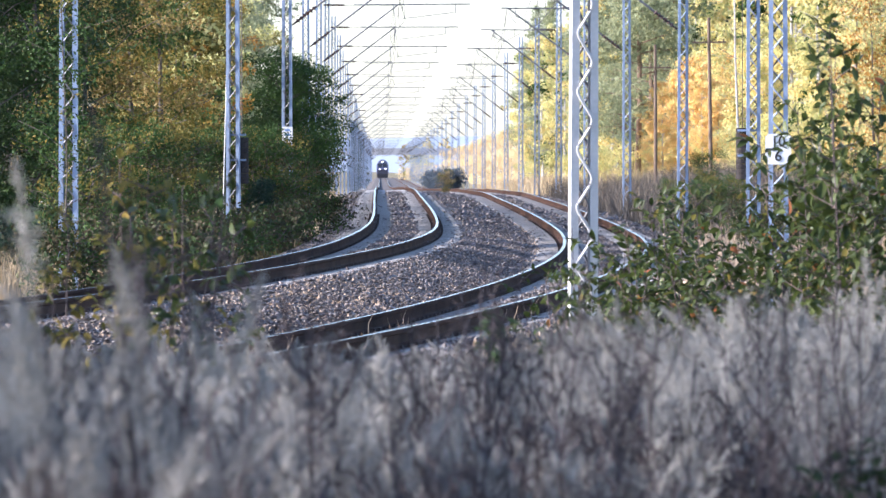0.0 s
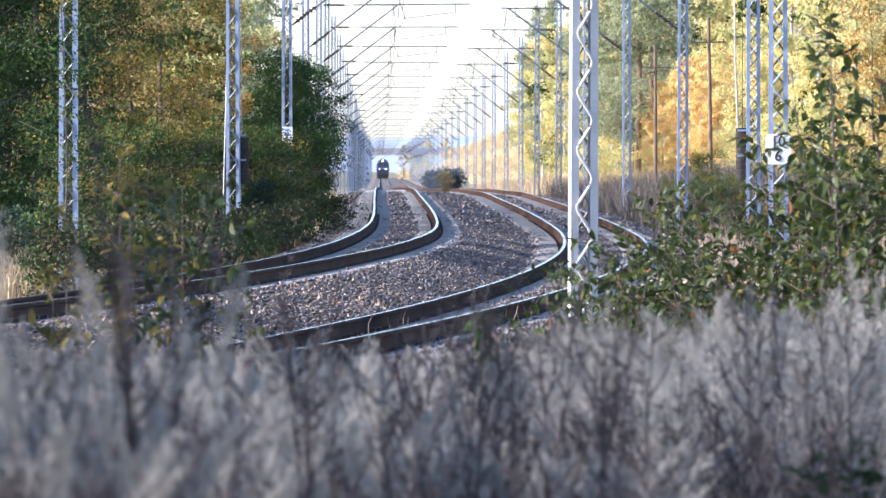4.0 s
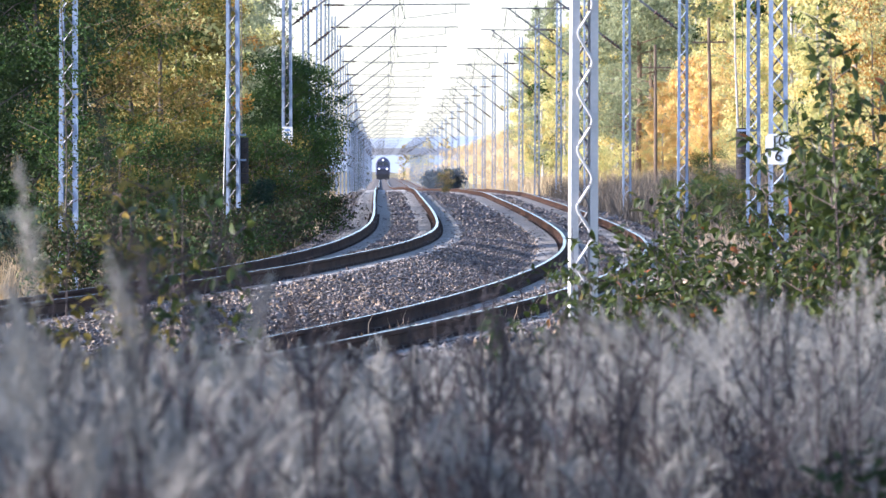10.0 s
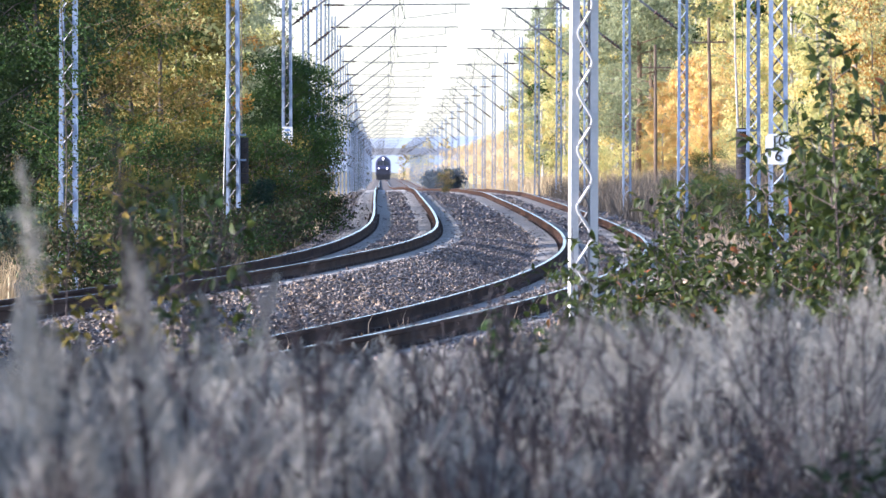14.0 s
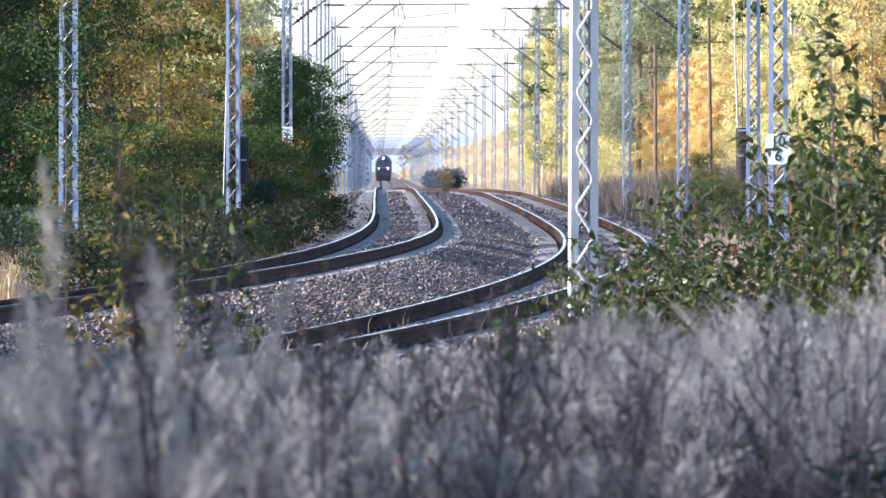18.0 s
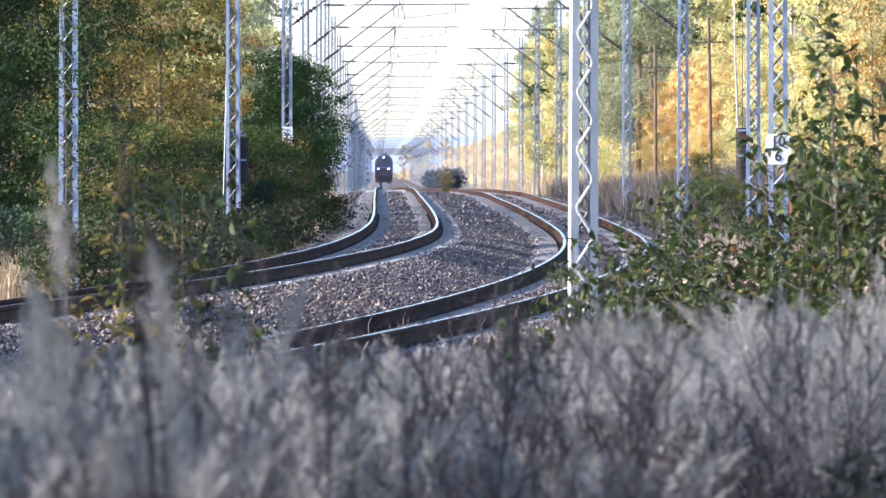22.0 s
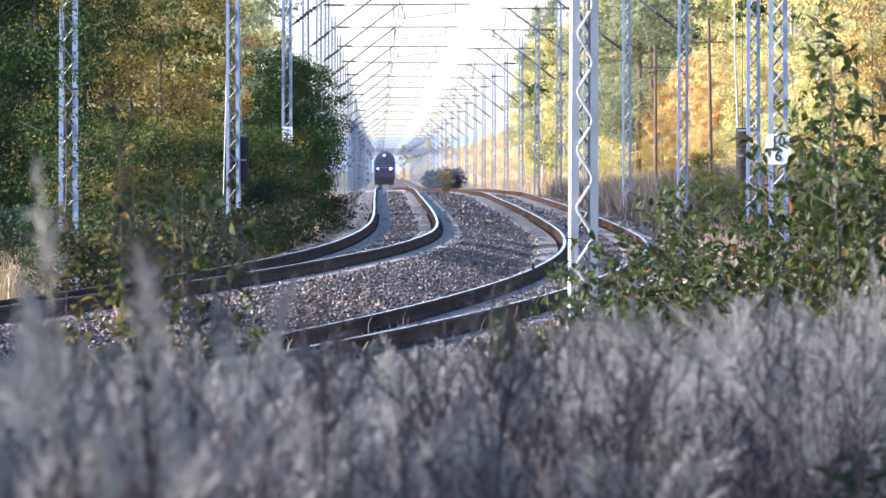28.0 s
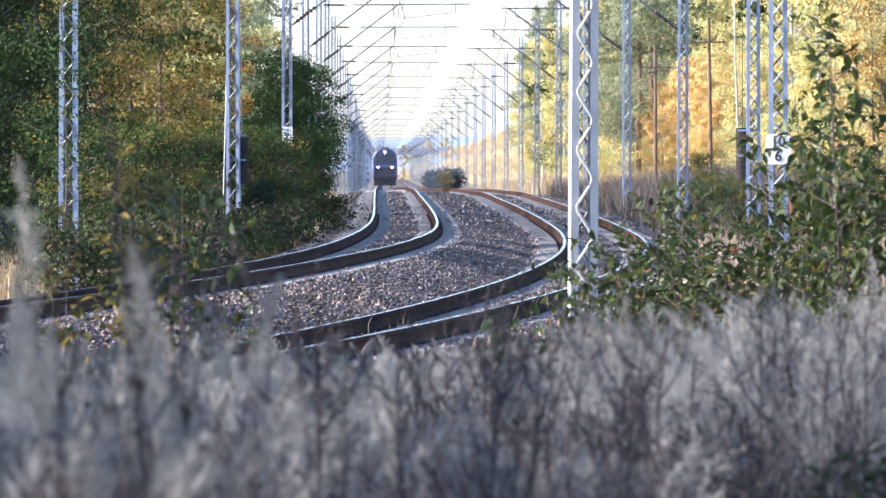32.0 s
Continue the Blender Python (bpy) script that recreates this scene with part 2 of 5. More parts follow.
def on_line(d, off=0.0, up=0.0, canted=False):
    """A point beside the far line's centre: off metres to the right, up metres over the rail."""
    sl = float(line_slope(d))
    n = 1 / math.sqrt(1 + sl * sl)
    z = float(line_z(d)) - GAP_DROP * min(max(off / GAP, 0), 1) + up
    return Vector((float(line_x(d)) + n * off, d - n * sl * off, z))


def heading(d):
    return math.degrees(-math.atan(float(line_slope(d))))


# ---------------------------------------------------------------- ground
def bank(off, d):
    """The ground's height over the rail, by the distance across the line."""
    o = np.asarray(off, float)
    h = np.interp(o, [-60, -14, -7, -3.6, -2.4, 0, GAP, GAP + 2.4, GAP + 3.8, GAP + 6, GAP + 10, GAP + 60], [0.3, -0.2, -0.45, -0.75, -0.62, -0.6, -0.6, -0.62, -0.6, -0.3, 0.35, 0.8])
    near = np.clip((100 - np.asarray(d, float)) / 40, 0, 1)
    low = np.interp(o, [-14, -7, GAP + 3.8, GAP + 8, GAP + 30], [-0.4, -0.5, -0.75, -0.45, -0.4])
    h = np.where(o > GAP + 3.8, h * (1 - near) + low * near, h)
    return h


def ground_z(x, y):
    off = (x - float(line_x(y))) / math.sqrt(1 + float(line_slope(y)) ** 2)
    return float(line_z(y) + bank(off, y)) + 0.06 * noise.noise(Vector((x * 0.35, y * 0.2, 0)))


def build_ground():
    offs = [-2600, -900, -300, -120, -60, -35, -22, -16, -12, -9, -7, -5.5, -4.4, -3.6, -2.9, -2.2, 0, 2, 4.2, 6, 6.7, 7.3, 8, 9, 10, 11.2, 12.5, 14.5, 17, 21, 28, 40, 70, 140, 320, 900, 2600]
    ds = [-2600, -900, -300, -120] + list(np.arange(-60, 0, 6.0)) + list(np.arange(0, 120, 1.5)) + list(np.arange(120, 420, 5.0)) + list(np.arange(420, 1000, 25.0)) + [1100, 1300, 1600, 2000, 2390, 2900, 3600, 4400]
    bm = bmesh.new()
    grid = []
    for d in ds:
        row = []
        xl, zl = float(line_x(min(d, FAR))), float(line_z(min(d, FAR)))
        for o in offs:
            x = xl + o
            z = zl + float(bank(o, d))
            k = min(max((abs(o - 2) - 5) / 3, 0), 1)
            z += k * 0.10 * noise.noise(Vector((x * 0.3, d * 0.17, 3)))
            row.append(bm.verts.new((x, d, z)))
        grid.append(row)
    for a, b in zip(grid, grid[1:]):
        for i in range(len(a) - 1):
            bm.faces.new((a[i], a[i + 1], b[i + 1], b[i]))
    return tagged(part("ground", bm, M_GROUND, smooth=True), "dry grassy soil beside the railway line", "ground", kind="structure")


build_ground()


def sweep(bm, section, ds, off, canted=True, mats=None):
    """A cross-section (across, up) drawn along the line."""
    prev = None
    for d in ds:
        c = lerp(CANT, d) if canted else 0.0
        ring = []
        for a, u in section:
            p = on_line(d, off, 0)
            sl = float(line_slope(d))
            n = 1 / math.sqrt(1 + sl * sl)
            z = p.z + u + c * a / 1.5
            ring.append(bm.verts.new((p.x + n * a, p.y - n * sl * a, z)))
        if prev:
            k = len(section)
            for i in range(k):
                fc = bm.faces.new((prev[i], prev[(i + 1) % k], ring[(i + 1) % k], ring[i]))
                if mats:
                    fc.material_index = mats[i]
        prev = ring
    return prev


RUN = list(np.arange(8, 200, 2.0)) + list(np.arange(200, 420, 5.0)) + list(np.arange(420, 1000, 20.0)) + list(np.arange(1000, 2390, 100.0)) + [2390]


def bed_z(a, c):
    """Height of the ballast over the far track's rails, a metres across from its centre, with cant c."""
    k = np.asarray(c, float) / 1.5
    a = np.asarray(a, float)
    left = np.interp(a, [-3.3, -2.9, -1.75, -1.3, 5], [-1.05, -0.72, -0.215, -0.2, -0.2]) + np.maximum(a, -2.9) * k
    b = a - GAP
    right = np.interp(b, [-5, 1.3, 1.75, 2.9, 3.3], [-0.2, -0.2, -0.215, -0.72, -1.05]) + np.minimum(b, 2.9) * k - GAP_DROP
    f = np.clip((a - 1.45) / (GAP - 2.9), 0, 1)
    le = np.where(a > 1.45, -0.2 + 1.45 * k, left)
    ri = np.where(b < -1.45, -0.2 - 1.45 * k - GAP_DROP, right)
    return le * (1 - f) + ri * f


def build_bed():
    bm = bmesh.new()
    prev = None
    for d in RUN:
        c = lerp(CANT, d)
        sl = float(line_slope(d))
        n = 1 / math.sqrt(1 + sl * sl)
        ring = []
        for a in (-3.3, -2.9, -1.75, -1.3, 0, 1.3, 1.6, 2.06, 2.5, 2.8, GAP, GAP + 1.3, GAP + 1.75, GAP + 2.9, GAP + 3.3):
            p = on_line(d, a)
            ring.append(bm.verts.new((p.x, p.y, float(line_z(d)) + float(bed_z(a, c)))))
        if prev:
            for i in range(len(ring) - 1):
                bm.faces.new((prev[i], prev[i + 1], ring[i + 1], ring[i]))
        prev = ring
    return tagged(part("ballast_bed", bm, M_BALLAST), "grey crushed-stone ballast bed under both tracks", "ballast", kind="structure")


build_bed()


def build_stones(name, count, d0, d1, size, seed):
    """Loose broken stones over the bed: squashed, turned octahedra."""
    rng = np.random.default_rng(seed)
    d = d0 + (d1 - d0) * rng.random(count) ** 1.25
    a = rng.uniform(-2.9, GAP + 2.9, count)
    heap = np.exp(-((a - GAP / 2) / 0.55) ** 2)
    sl = line_slope(d)
    n = 1 / np.sqrt(1 + sl * sl)
    cant = np.interp(d, [q for q, w in CANT], [w for q, w in CANT])
    z = line_z(d) + bed_z(a, cant) + heap * (0.03 + 0.02 * np.sin(d * 0.9) * np.sin(d * 0.23)) + rng.uniform(0.0, 0.03, count)
    for q in (np.abs(a), np.abs(a - GAP)):
        z -= np.where((q < 0.68) & (q > 0.30) & (rng.random(count) < 0.93), 0.2, 0.0)
        z -= np.where((q < 1.4) & (q > 0.8) & (d > 88) & (rng.random(count) < 0.88), 0.2, 0.0)
    c = np.stack([line_x(d) + n * a, d - n * sl * a, z], 1)
    s = size * rng.uniform(0.45, 1.5, count)
    o = np.array([[1, 0, 0], [-1, 0, 0], [0, 1, 0], [0, -1, 0], [0, 0, 1], [0, 0, -1]], float)
    v = o[None] * np.array((1.5, 1.0, 0.42)) * (1 + rng.uniform(-0.35, 0.35, (count, 6, 1))) + rng.uniform(-0.22, 0.22, (count, 6, 3))
    ax = rng.normal(size=(count, 3))
    ax[:, 2] = 0
    ax /= np.linalg.norm(ax, axis=1)[:, None]
    up = np.broadcast_to(np.array((0.0, 0.0, 1.0)), ax.shape)
    for axis_, turn_ in ((up, rng.uniform(0, 6.28, count)), (ax, rng.normal(0, 0.55, count))):
        th = turn_[:, None, None]
        K = axis_[:, None, :]
        v = v * np.cos(th) + np.cross(np.broadcast_to(K, v.shape), v) * np.sin(th) + K * (v * K).sum(2, keepdims=True) * (1 - np.cos(th))
    v = v * (s * 0.5)[:, None, None] + c[:, None, :]
    f = np.array([0, 2, 4, 2, 1, 4, 1, 3, 4, 3, 0, 4, 2, 0, 5, 1, 2, 5, 3, 1, 5, 0, 3, 5], np.int32)
    idx = (np.arange(count, dtype=np.int32)[:, None] * 6 + f[None]).ravel()
    me = mesh_np(name, v.reshape(-1, 3), idx, 3)
    return tagged(link(name, me, M_STONE), "loose grey-brown crushed stone between the tracks", "ballast", kind="stuff")


build_stones("ballast_stones", 115000, 55, 180, 0.047, 3)
build_stones("ballast_stones", 16000, 180, 330, 0.085, 4)


# ---------------------------------------------------------------- tracks
def sleeper_mesh():
    bm = bmesh.new()
    prof = [(-1.3, -0.205, 0.15), (-1.25, -0.18, 0.15), (-0.98, -0.165, 0.13), (-0.5, -0.172, 0.13), (-0.2, -0.2, 0.11), (0.2, -0.2, 0.11), (0.5, -0.172, 0.13), (0.98, -0.165, 0.13), (1.25, -0.18, 0.15), (1.3, -0.205, 0.15)]
    prev = None
    for x, top, w in prof:
        r = [bm.verts.new((x, -w, -0.36)), bm.verts.new((x, w, -0.36)), bm.verts.new((x, w - 0.025, top)), bm.verts.new((x, -w + 0.025, top))]
        if prev:
            for i in range(4):
                bm.faces.new((prev[i], prev[(i + 1) % 4], r[(i + 1) % 4], r[i]))
        else:
            bm.faces.new(r[::-1])
        prev = r
    bm.faces.new(prev)
    me = bpy.data.meshes.new("sleeper")
    bm.to_mesh(me)
    bm.free()
    me.materials.append(M_SLEEPER)
    return me


def clip_mesh():
    bm = bmesh.new()
    for sx in (-1, 1):
        for i in (-1, 1):
            box(bm, sx * 0.75 + i * 0.105, 0, -0.158, 0.06, 0.11, 0.022)
            box(bm, sx * 0.75 + i * 0.12, 0, -0.143, 0.028, 0.035, 0.02)
    me = bpy.data.meshes.new("fastening")
    bm.to_mesh(me)
    bm.free()
    me.materials.append(M_CLIP)
    return me


RAIL = [(-0.075, -0.172), (0.075, -0.172), (0.075, -0.160), (0.022, -0.142), (0.0085, -0.125), (0.0085, -0.052), (0.034, -0.040), (0.036, -0.012), (0.028, -0.002), (0.012, 0.0), (-0.012, 0.0), (-0.028, -0.002), (-0.036, -0.012), (-0.034, -0.040), (-0.0085, -0.052), (-0.0085, -0.125), (-0.022, -0.142), (-0.075, -0.160)]
RAIL_MATS = [0] * 18
for _i in (8, 9, 10):
    RAIL_MATS[_i] = 1


def build_track(off, label):
    root = tagged(new("railway_track"), label, "railway track", "railway tracks", kind="structure")
    for sgn in (-1, 1):
        bm = bmesh.new()
        sweep(bm, [(a + sgn * 0.75, u) for a, u in RAIL], RUN, off, True, RAIL_MATS)
        part("rail", bm, [M_RAILSIDE, M_RAILTOP], root, "rusty steel rail with a polished head")
    sm, cm = sleeper_mesh(), clip_mesh()
    vs, fs = [], []
    rnd = random.Random(5)
    base = np.array([v.co for v in sm.vertices])
    quads = [tuple(p.vertices) for p in sm.polygons]
    i = 0
    d = 52.0 if off == 0 else 48.0
    while d < 420:
        p = on_line(d, off)
        c = lerp(CANT, d)
        m = Matrix.Translation(p) @ pose(0, 0, 0, 0, -math.degrees(math.atan(c / 1.5)), heading(d) + rnd.uniform(-0.4, 0.4))
        if i < 250:
            ob = new("sleeper", sm)
            ob.parent = root
            ob.matrix_basis = m
            cl = new("fastening", cm)
            cl.parent = ob
        else:
            k = len(vs)
            vs += [m @ Vector(b) for b in base]
            fs += [tuple(q + k for q in f) for f in quads]
        i += 1
        d += 0.6
    me = bpy.data.meshes.new("far_sleepers")
    me.from_pydata(vs, [], fs)
    tagged(link("far_sleepers", me, M_SLEEPER, root), kind="stuff")
    return root


build_track(0.0, "curving railway track with rusty rails on concrete sleepers")
build_track(GAP, "second curving railway track with rusty rails on concrete sleepers")


# ---------------------------------------------------------------- overhead line masts
MAST_H = 8.2


def mast_parts(root, width, depth, side, reach, steel=None, rod=0.011):
    """A lattice mast of two channels and bent lacing rods, with its bracket; side -1: bracket points left (towards -x)."""
    steel = steel or M_MAST
    w0, w1 = width, width * 0.79

    def half(z):
        return (w0 + (w1 - w0) * z / MAST_H) / 2

    for sx in (-1, 1):
        bm = bmesh.new()
        # a channel in one piece: web outside, two flanges inwards
        t, fl, dp = 0.009, 0.063, depth / 2
        sec = [(0, -dp), (0, dp), (-fl, dp), (-fl, dp - t), (-t, dp - t), (-t, -dp + t), (-fl, -dp + t), (-fl, -dp)]
        lo, hi = [], []
        for z, ring in ((-0.9, lo), (MAST_H, hi)):
            for ax, ay in sec:
                ring.append(bm.verts.new((sx * (half(max(z, 0)) + ax), ay, z)))
        for i in range(8):
            j = (i + 1) % 8
            bm.faces.new((lo[i], lo[j], hi[j], hi[i]))
        bm.faces.new(lo[::-1])
        bm.faces.new(hi)
        bmesh.ops.recalc_face_normals(bm, faces=bm.faces[:])
        part("channel", bm, steel, root)
    for fy in (-1, 1):
        bm = bmesh.new()
        pts, z = [], -0.1
        while z < MAST_H - 0.2:
            h = max(half(z) - 0.05, 0.03)
            ph = math.asin(0.93 * math.sin((z - 0.083) / 0.235 * math.pi)) / math.asin(0.93)
            pts.append(Vector((fy * h * ph, fy * (depth / 2 + rod * 0.9), z)))
            z += 0.235 / 8
        tube(bm, pts, rod, 5)
        # back rods and all left-mast rods: shade put in as darker steel
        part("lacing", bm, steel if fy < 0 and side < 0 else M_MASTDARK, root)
    bm = bmesh.new()
    lathe(bm, [(width * 0.95, -1.1), (width * 0.95, -0.55), (width * 0.75, -0.45)], 10)
    part("footing", bm, M_CONC, root, "concrete footing")
    # bracket
    e = side
    a = Vector((e * w0 / 2, 0, 4.67))
    b = Vector((e * reach, 0, 6.75))
    u = (b - a).normalized()
    bm = bmesh.new()
    tube(bm, [a + u * 0.75, b], 0.028, 8)
    part("strut", bm, M_MASTDARK, root, "galvanised bracket strut")
    for p0, dirn in ((a + u * 0.1, u), (Vector((e * (w0 / 2 + 0.12), 0, 6.75)), Vector((e, 0, 0)))):
        bm = bmesh.new()
        pts, rad = [p0 - dirn * 0.1], [0.022]
        for k in range(6):
            c = p0 + dirn * (0.08 + 0.1 * k)
            pts += [c - dirn * 0.03, c, c + dirn * 0.03]
            rad += [0.028, 0.075, 0.028]
        tube(bm, pts + [p0 + dirn * 0.7], rad + [0.022], 8)
        part("insulator", bm, M_INSUL, root, "dark brown ribbed insulator")
    bm = bmesh.new()
    tube(bm, [(e * (w0 / 2 + 0.7), 0, 6.75), b], 0.014, 6)
    part("tie_rod", bm, M_MASTDARK, root)
    bm = bmesh.new()
    end = reach + (1.0 if side < 0 else 2.2)
    tube(bm, [(e * (w0 / 2 + 1.35), 0, 5.95), (e * end, 0, 5.97)], 0.02, 8)
    tube(bm, [(e * (end - 0.45), 0, 5.96), (e * (end - 0.45), 0, 5.70)], 0.016, 6)
    tube(bm, [(e * (end - 0.45), 0, 5.72), (e * (reach + 0.1), 0, 5.52)], 0.012, 6)
    part("steady_arm", bm, M_MASTDARK, root, "horizontal registration tube")


def mast(width, side, reach, steel=None, rod=0.011):
    root = new("overhead_line_mast")
    mast_parts(root, width, 0.16, side, reach, steel, rod)
    return tagged(root, "pale grey lattice steel mast carrying overhead wires", "catenary mast", "masts along the line")


STATIONS = [105.0, 145.0, 189.0, 234.0, 277.0, 320.0, 366.0, 411.0]
for _i in range(24):
    STATIONS.append(STATIONS[-1] + (48.0 if _i < 4 else 66.0))
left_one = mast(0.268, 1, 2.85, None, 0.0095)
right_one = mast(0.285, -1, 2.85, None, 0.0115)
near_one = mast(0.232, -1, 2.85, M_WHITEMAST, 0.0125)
near_one["label"] = "near lattice mast in pale grey paint"
OFF_L, OFF_R = -2.8, GAP + 2.85
LEFT_MASTS, RIGHT_MASTS = [], []
rl = random.Random(8)
for i, d in enumerate([62.5] + STATIONS):
    for proto, off, side, keep in ((left_one, OFF_L, 1, LEFT_MASTS), (right_one, OFF_R, -1, RIGHT_MASTS)):
        if d < 100 and side == 1:
            continue
        tune = {(105.0, 1): 0.03, (145.0, 1): -0.13, (189.0, 1): -0.1, (62.5, -1): -0.165, (105.0, -1): 0.04, (145.0, -1): -0.02, (189.0, -1): -0.07, (234.0, -1): 0.03}.get((d, side), rl.uniform(-0.05, 0.05))
        turn = {(62.5, -1): 13.0, (145.0, 1): -6.0, (189.0, 1): -5.0}.get((d, side), 0.0)
        p = on_line(d, off + tune)
        m = Matrix.Translation(p) @ pose(0, 0, 0, 0, rl.uniform(-0.25, 0.25), heading(d) + turn)
        if d < 100:
            near_one.matrix_basis = m
            ob = near_one
        elif not [q for q, o in keep if q > 100]:
            proto.matrix_basis = m
            ob = proto
        else:
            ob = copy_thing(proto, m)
        keep.append((d, ob))


def add_weights(ob, sx, z0, n=9):
    """Balance weights that keep the wires taut, beside a mast."""
    bm = bmesh.new()
    tube(bm, [(sx, 0.2, z0 - 0.1), (sx, 0.2, 5.4)], 0.009, 6)
    rod = part("weight_rod", bm, M_WIRE, ob)
    for k in range(n):
        bm = bmesh.new()
        lathe(bm, [(0.118, 0.0), (0.127, 0.01), (0.127, 0.085), (0.118, 0.095)], 14, (sx, 0.2, z0 + k * 0.098))
        part("balance_weight", bm, M_WEIGHT, rod, "dark cast balance weight")
    for z in (z0 + 0.45, z0 + 0.93):
        bm = bmesh.new()
        box(bm, sx * 0.5, 0.06, z, abs(sx) + 0.2, 0.012, 0.04)
        part("guide_bracket", bm, M_MAST, ob)


bl = [ob for d, ob in LEFT_MASTS if d == 145.0][0]
br = [ob for d, ob in RIGHT_MASTS if d == 145.0][0]
add_weights(bl, 0.14, 0.97)
add_weights(br, -0.2, 1.16, 10)
b3 = [ob for d, ob in RIGHT_MASTS if d == 277.0][0]
add_weights(b3, 0.1, 1.0)
b3["label"] = "pale steel lattice mast with dark balance weights"
bl["label"] = "pale steel lattice mast with dark balance weights"
br["label"] = "pale steel lattice mast with dark balance weights"
bm = bmesh.new()
tube(bm, [(-0.22, -0.05, -0.5), (-0.10, -0.05, 3.6)], 0.011, 6)
part("stay", bm, M_WHITEMAST, bl, "pale stay")


def text_mesh(body, size):
    cu = bpy.data.curves.new("figures", "FONT")
    cu.body = body
    cu.size = size
    cu.align_x, cu.align_y = "CENTER", "CENTER"
    cu.extrude = 0.002
    cu.offset = 0.004
    ob = bpy.data.objects.new("figures", cu)
    scene.collection.objects.link(ob)
    me = bpy.data.meshes.new_from_object(ob.evaluated_get(bpy.context.evaluated_depsgraph_get()))
    bpy.data.objects.remove(ob)
    me.materials.clear()
    return me


def board(ob, x, y, z, w, h, rows, label):
    """A plate with figures on a mast's front."""
    bm = bmesh.new()
    vs = box(bm, x, y, z, w, 0.008, h)
    bmesh.ops.bevel(bm, geom=[e for e in bm.edges if abs(e.verts[0].co.y - e.verts[1].co.y) > 0.004], offset=0.03, segments=3, affect="EDGES")
    pl = part("number_board", bm, M_BOARD, ob, label)
    for body, dz, size in rows:
        fg = link("figures", text_mesh(body, size), M_INK, pl)
        fg.matrix_basis = Matrix.Translation((x, y - 0.008, z + dz)) @ pose(0, 0, 0, 90)


bb = [ob for d, ob in RIGHT_MASTS if d == 105.0][0]
board(bb, 0.0, -0.1, 1.68, 0.35, 0.42, [("10", 0.1, 0.2), ("6", -0.1, 0.2)], "white distance board with black figures")
bb["label"] = "pale steel lattice mast with a white distance board"
cc = [ob for d, ob in LEFT_MASTS if d == 189.0][0]
bm = bmesh.new()
box(bm, 0.02, -0.1, 1.95, 0.26, 0.008, 0.40)
pl = part("mast_plate", bm, M_BOARD, cc, "small weathered white plate")
for k in range(3):
    bm = bmesh.new()
    box(bm, 0.02, -0.106, 2.07 - 0.12 * k, 0.14, 0.004, 0.05)
    part("bar", bm, M_BLUE, pl)


# ---------------------------------------------------------------- overhead wires
def wires(off, label):
    root = tagged(new("overhead_wires"), label, "overhead wire", "overhead wires")
    st = [20.0, 62.5] + STATIONS
    cp, mp = [], []
    for i in range(len(st) - 1):
        a, b = st[i], st[i + 1]
        n = 6 if b < 700 else 2
        for k in range(n):
            u = k / n
            d = a + (b - a) * u
            zz = 0.2 * (1 if i % 2 else -1) * (1 - 2 * u)
            cp.append(on_line(d, off + zz, 5.5))
            mp.append(on_line(d, off + zz * 0.4, 6.75 - 0.85 * 4 * u * (1 - u)))
    bm = bmesh.new()
    tube(bm, cp, 0.011, 5)
    part("contact_wire", bm, M_WIRE, root)
    bm = bmesh.new()
    tube(bm, mp, 0.011, 5)
    part("messenger_wire", bm, M_WIRE, root)
    for a, b in zip(cp[::2], mp[::2]):
        if a.y < 600:
            bm = bmesh.new()
            tube(bm, [a, b], 0.008, 4)
            part("dropper", bm, M_WIRE, root)


wires(0.0, "dark overhead wires above the curving track")
wires(GAP, "dark overhead wires above the second track")


# ---------------------------------------------------------------- telegraph poles
def telegraph_pole():
    root = new("telegraph_pole")
    bm = bmesh.new()
    tube(bm, [(0, 0, -0.8), (0.01, 0, 2.5), (0, 0, 6.4)], [0.085, 0.072, 0.058], 10)
    part("post", bm, M_POLE, root)
    for z, w in ((5.5, 1.25),):
        bm = bmesh.new()
        box(bm, 0, -0.1, z, w, 0.07, 0.06)
        part("crossarm", bm, M_POLE, root)
        for k in range(4):
            x = (k - 1.5) * w * 0.28
            bm = bmesh.new()
            lathe(bm, [(0.008, z + 0.03), (0.008, z + 0.06), (0.022, z + 0.06), (0.025, z + 0.10), (0.012, z + 0.13)], 8, (x, -0.1, 0))
            part("insulator", bm, M_INSUL, root, "small dark pin insulator")
    return tagged(root, "old dark wooden telegraph pole with a crossarm", "telegraph pole", "telegraph poles")


def px_place(px, d):
    """X of what stands on the sight line px, d metres out."""
    return (px - 784) / 13500 * d


tp = telegraph_pole()
first = True
for px, d in ((1258, 278), (1160, 300), (1020, 520), (962, 600), (930, 720)):
    x = px_place(px, d)
    m = Matrix.Translation((x, d, ground_z(x, d) - (0.45 if d == 300 else 0))) @ pose(0, 0, 0, 0, random.Random(px).uniform(-1, 1), heading(d))
    if first:
        tp.matrix_basis = m
        first = False
    else:
        copy_thing(tp, m)


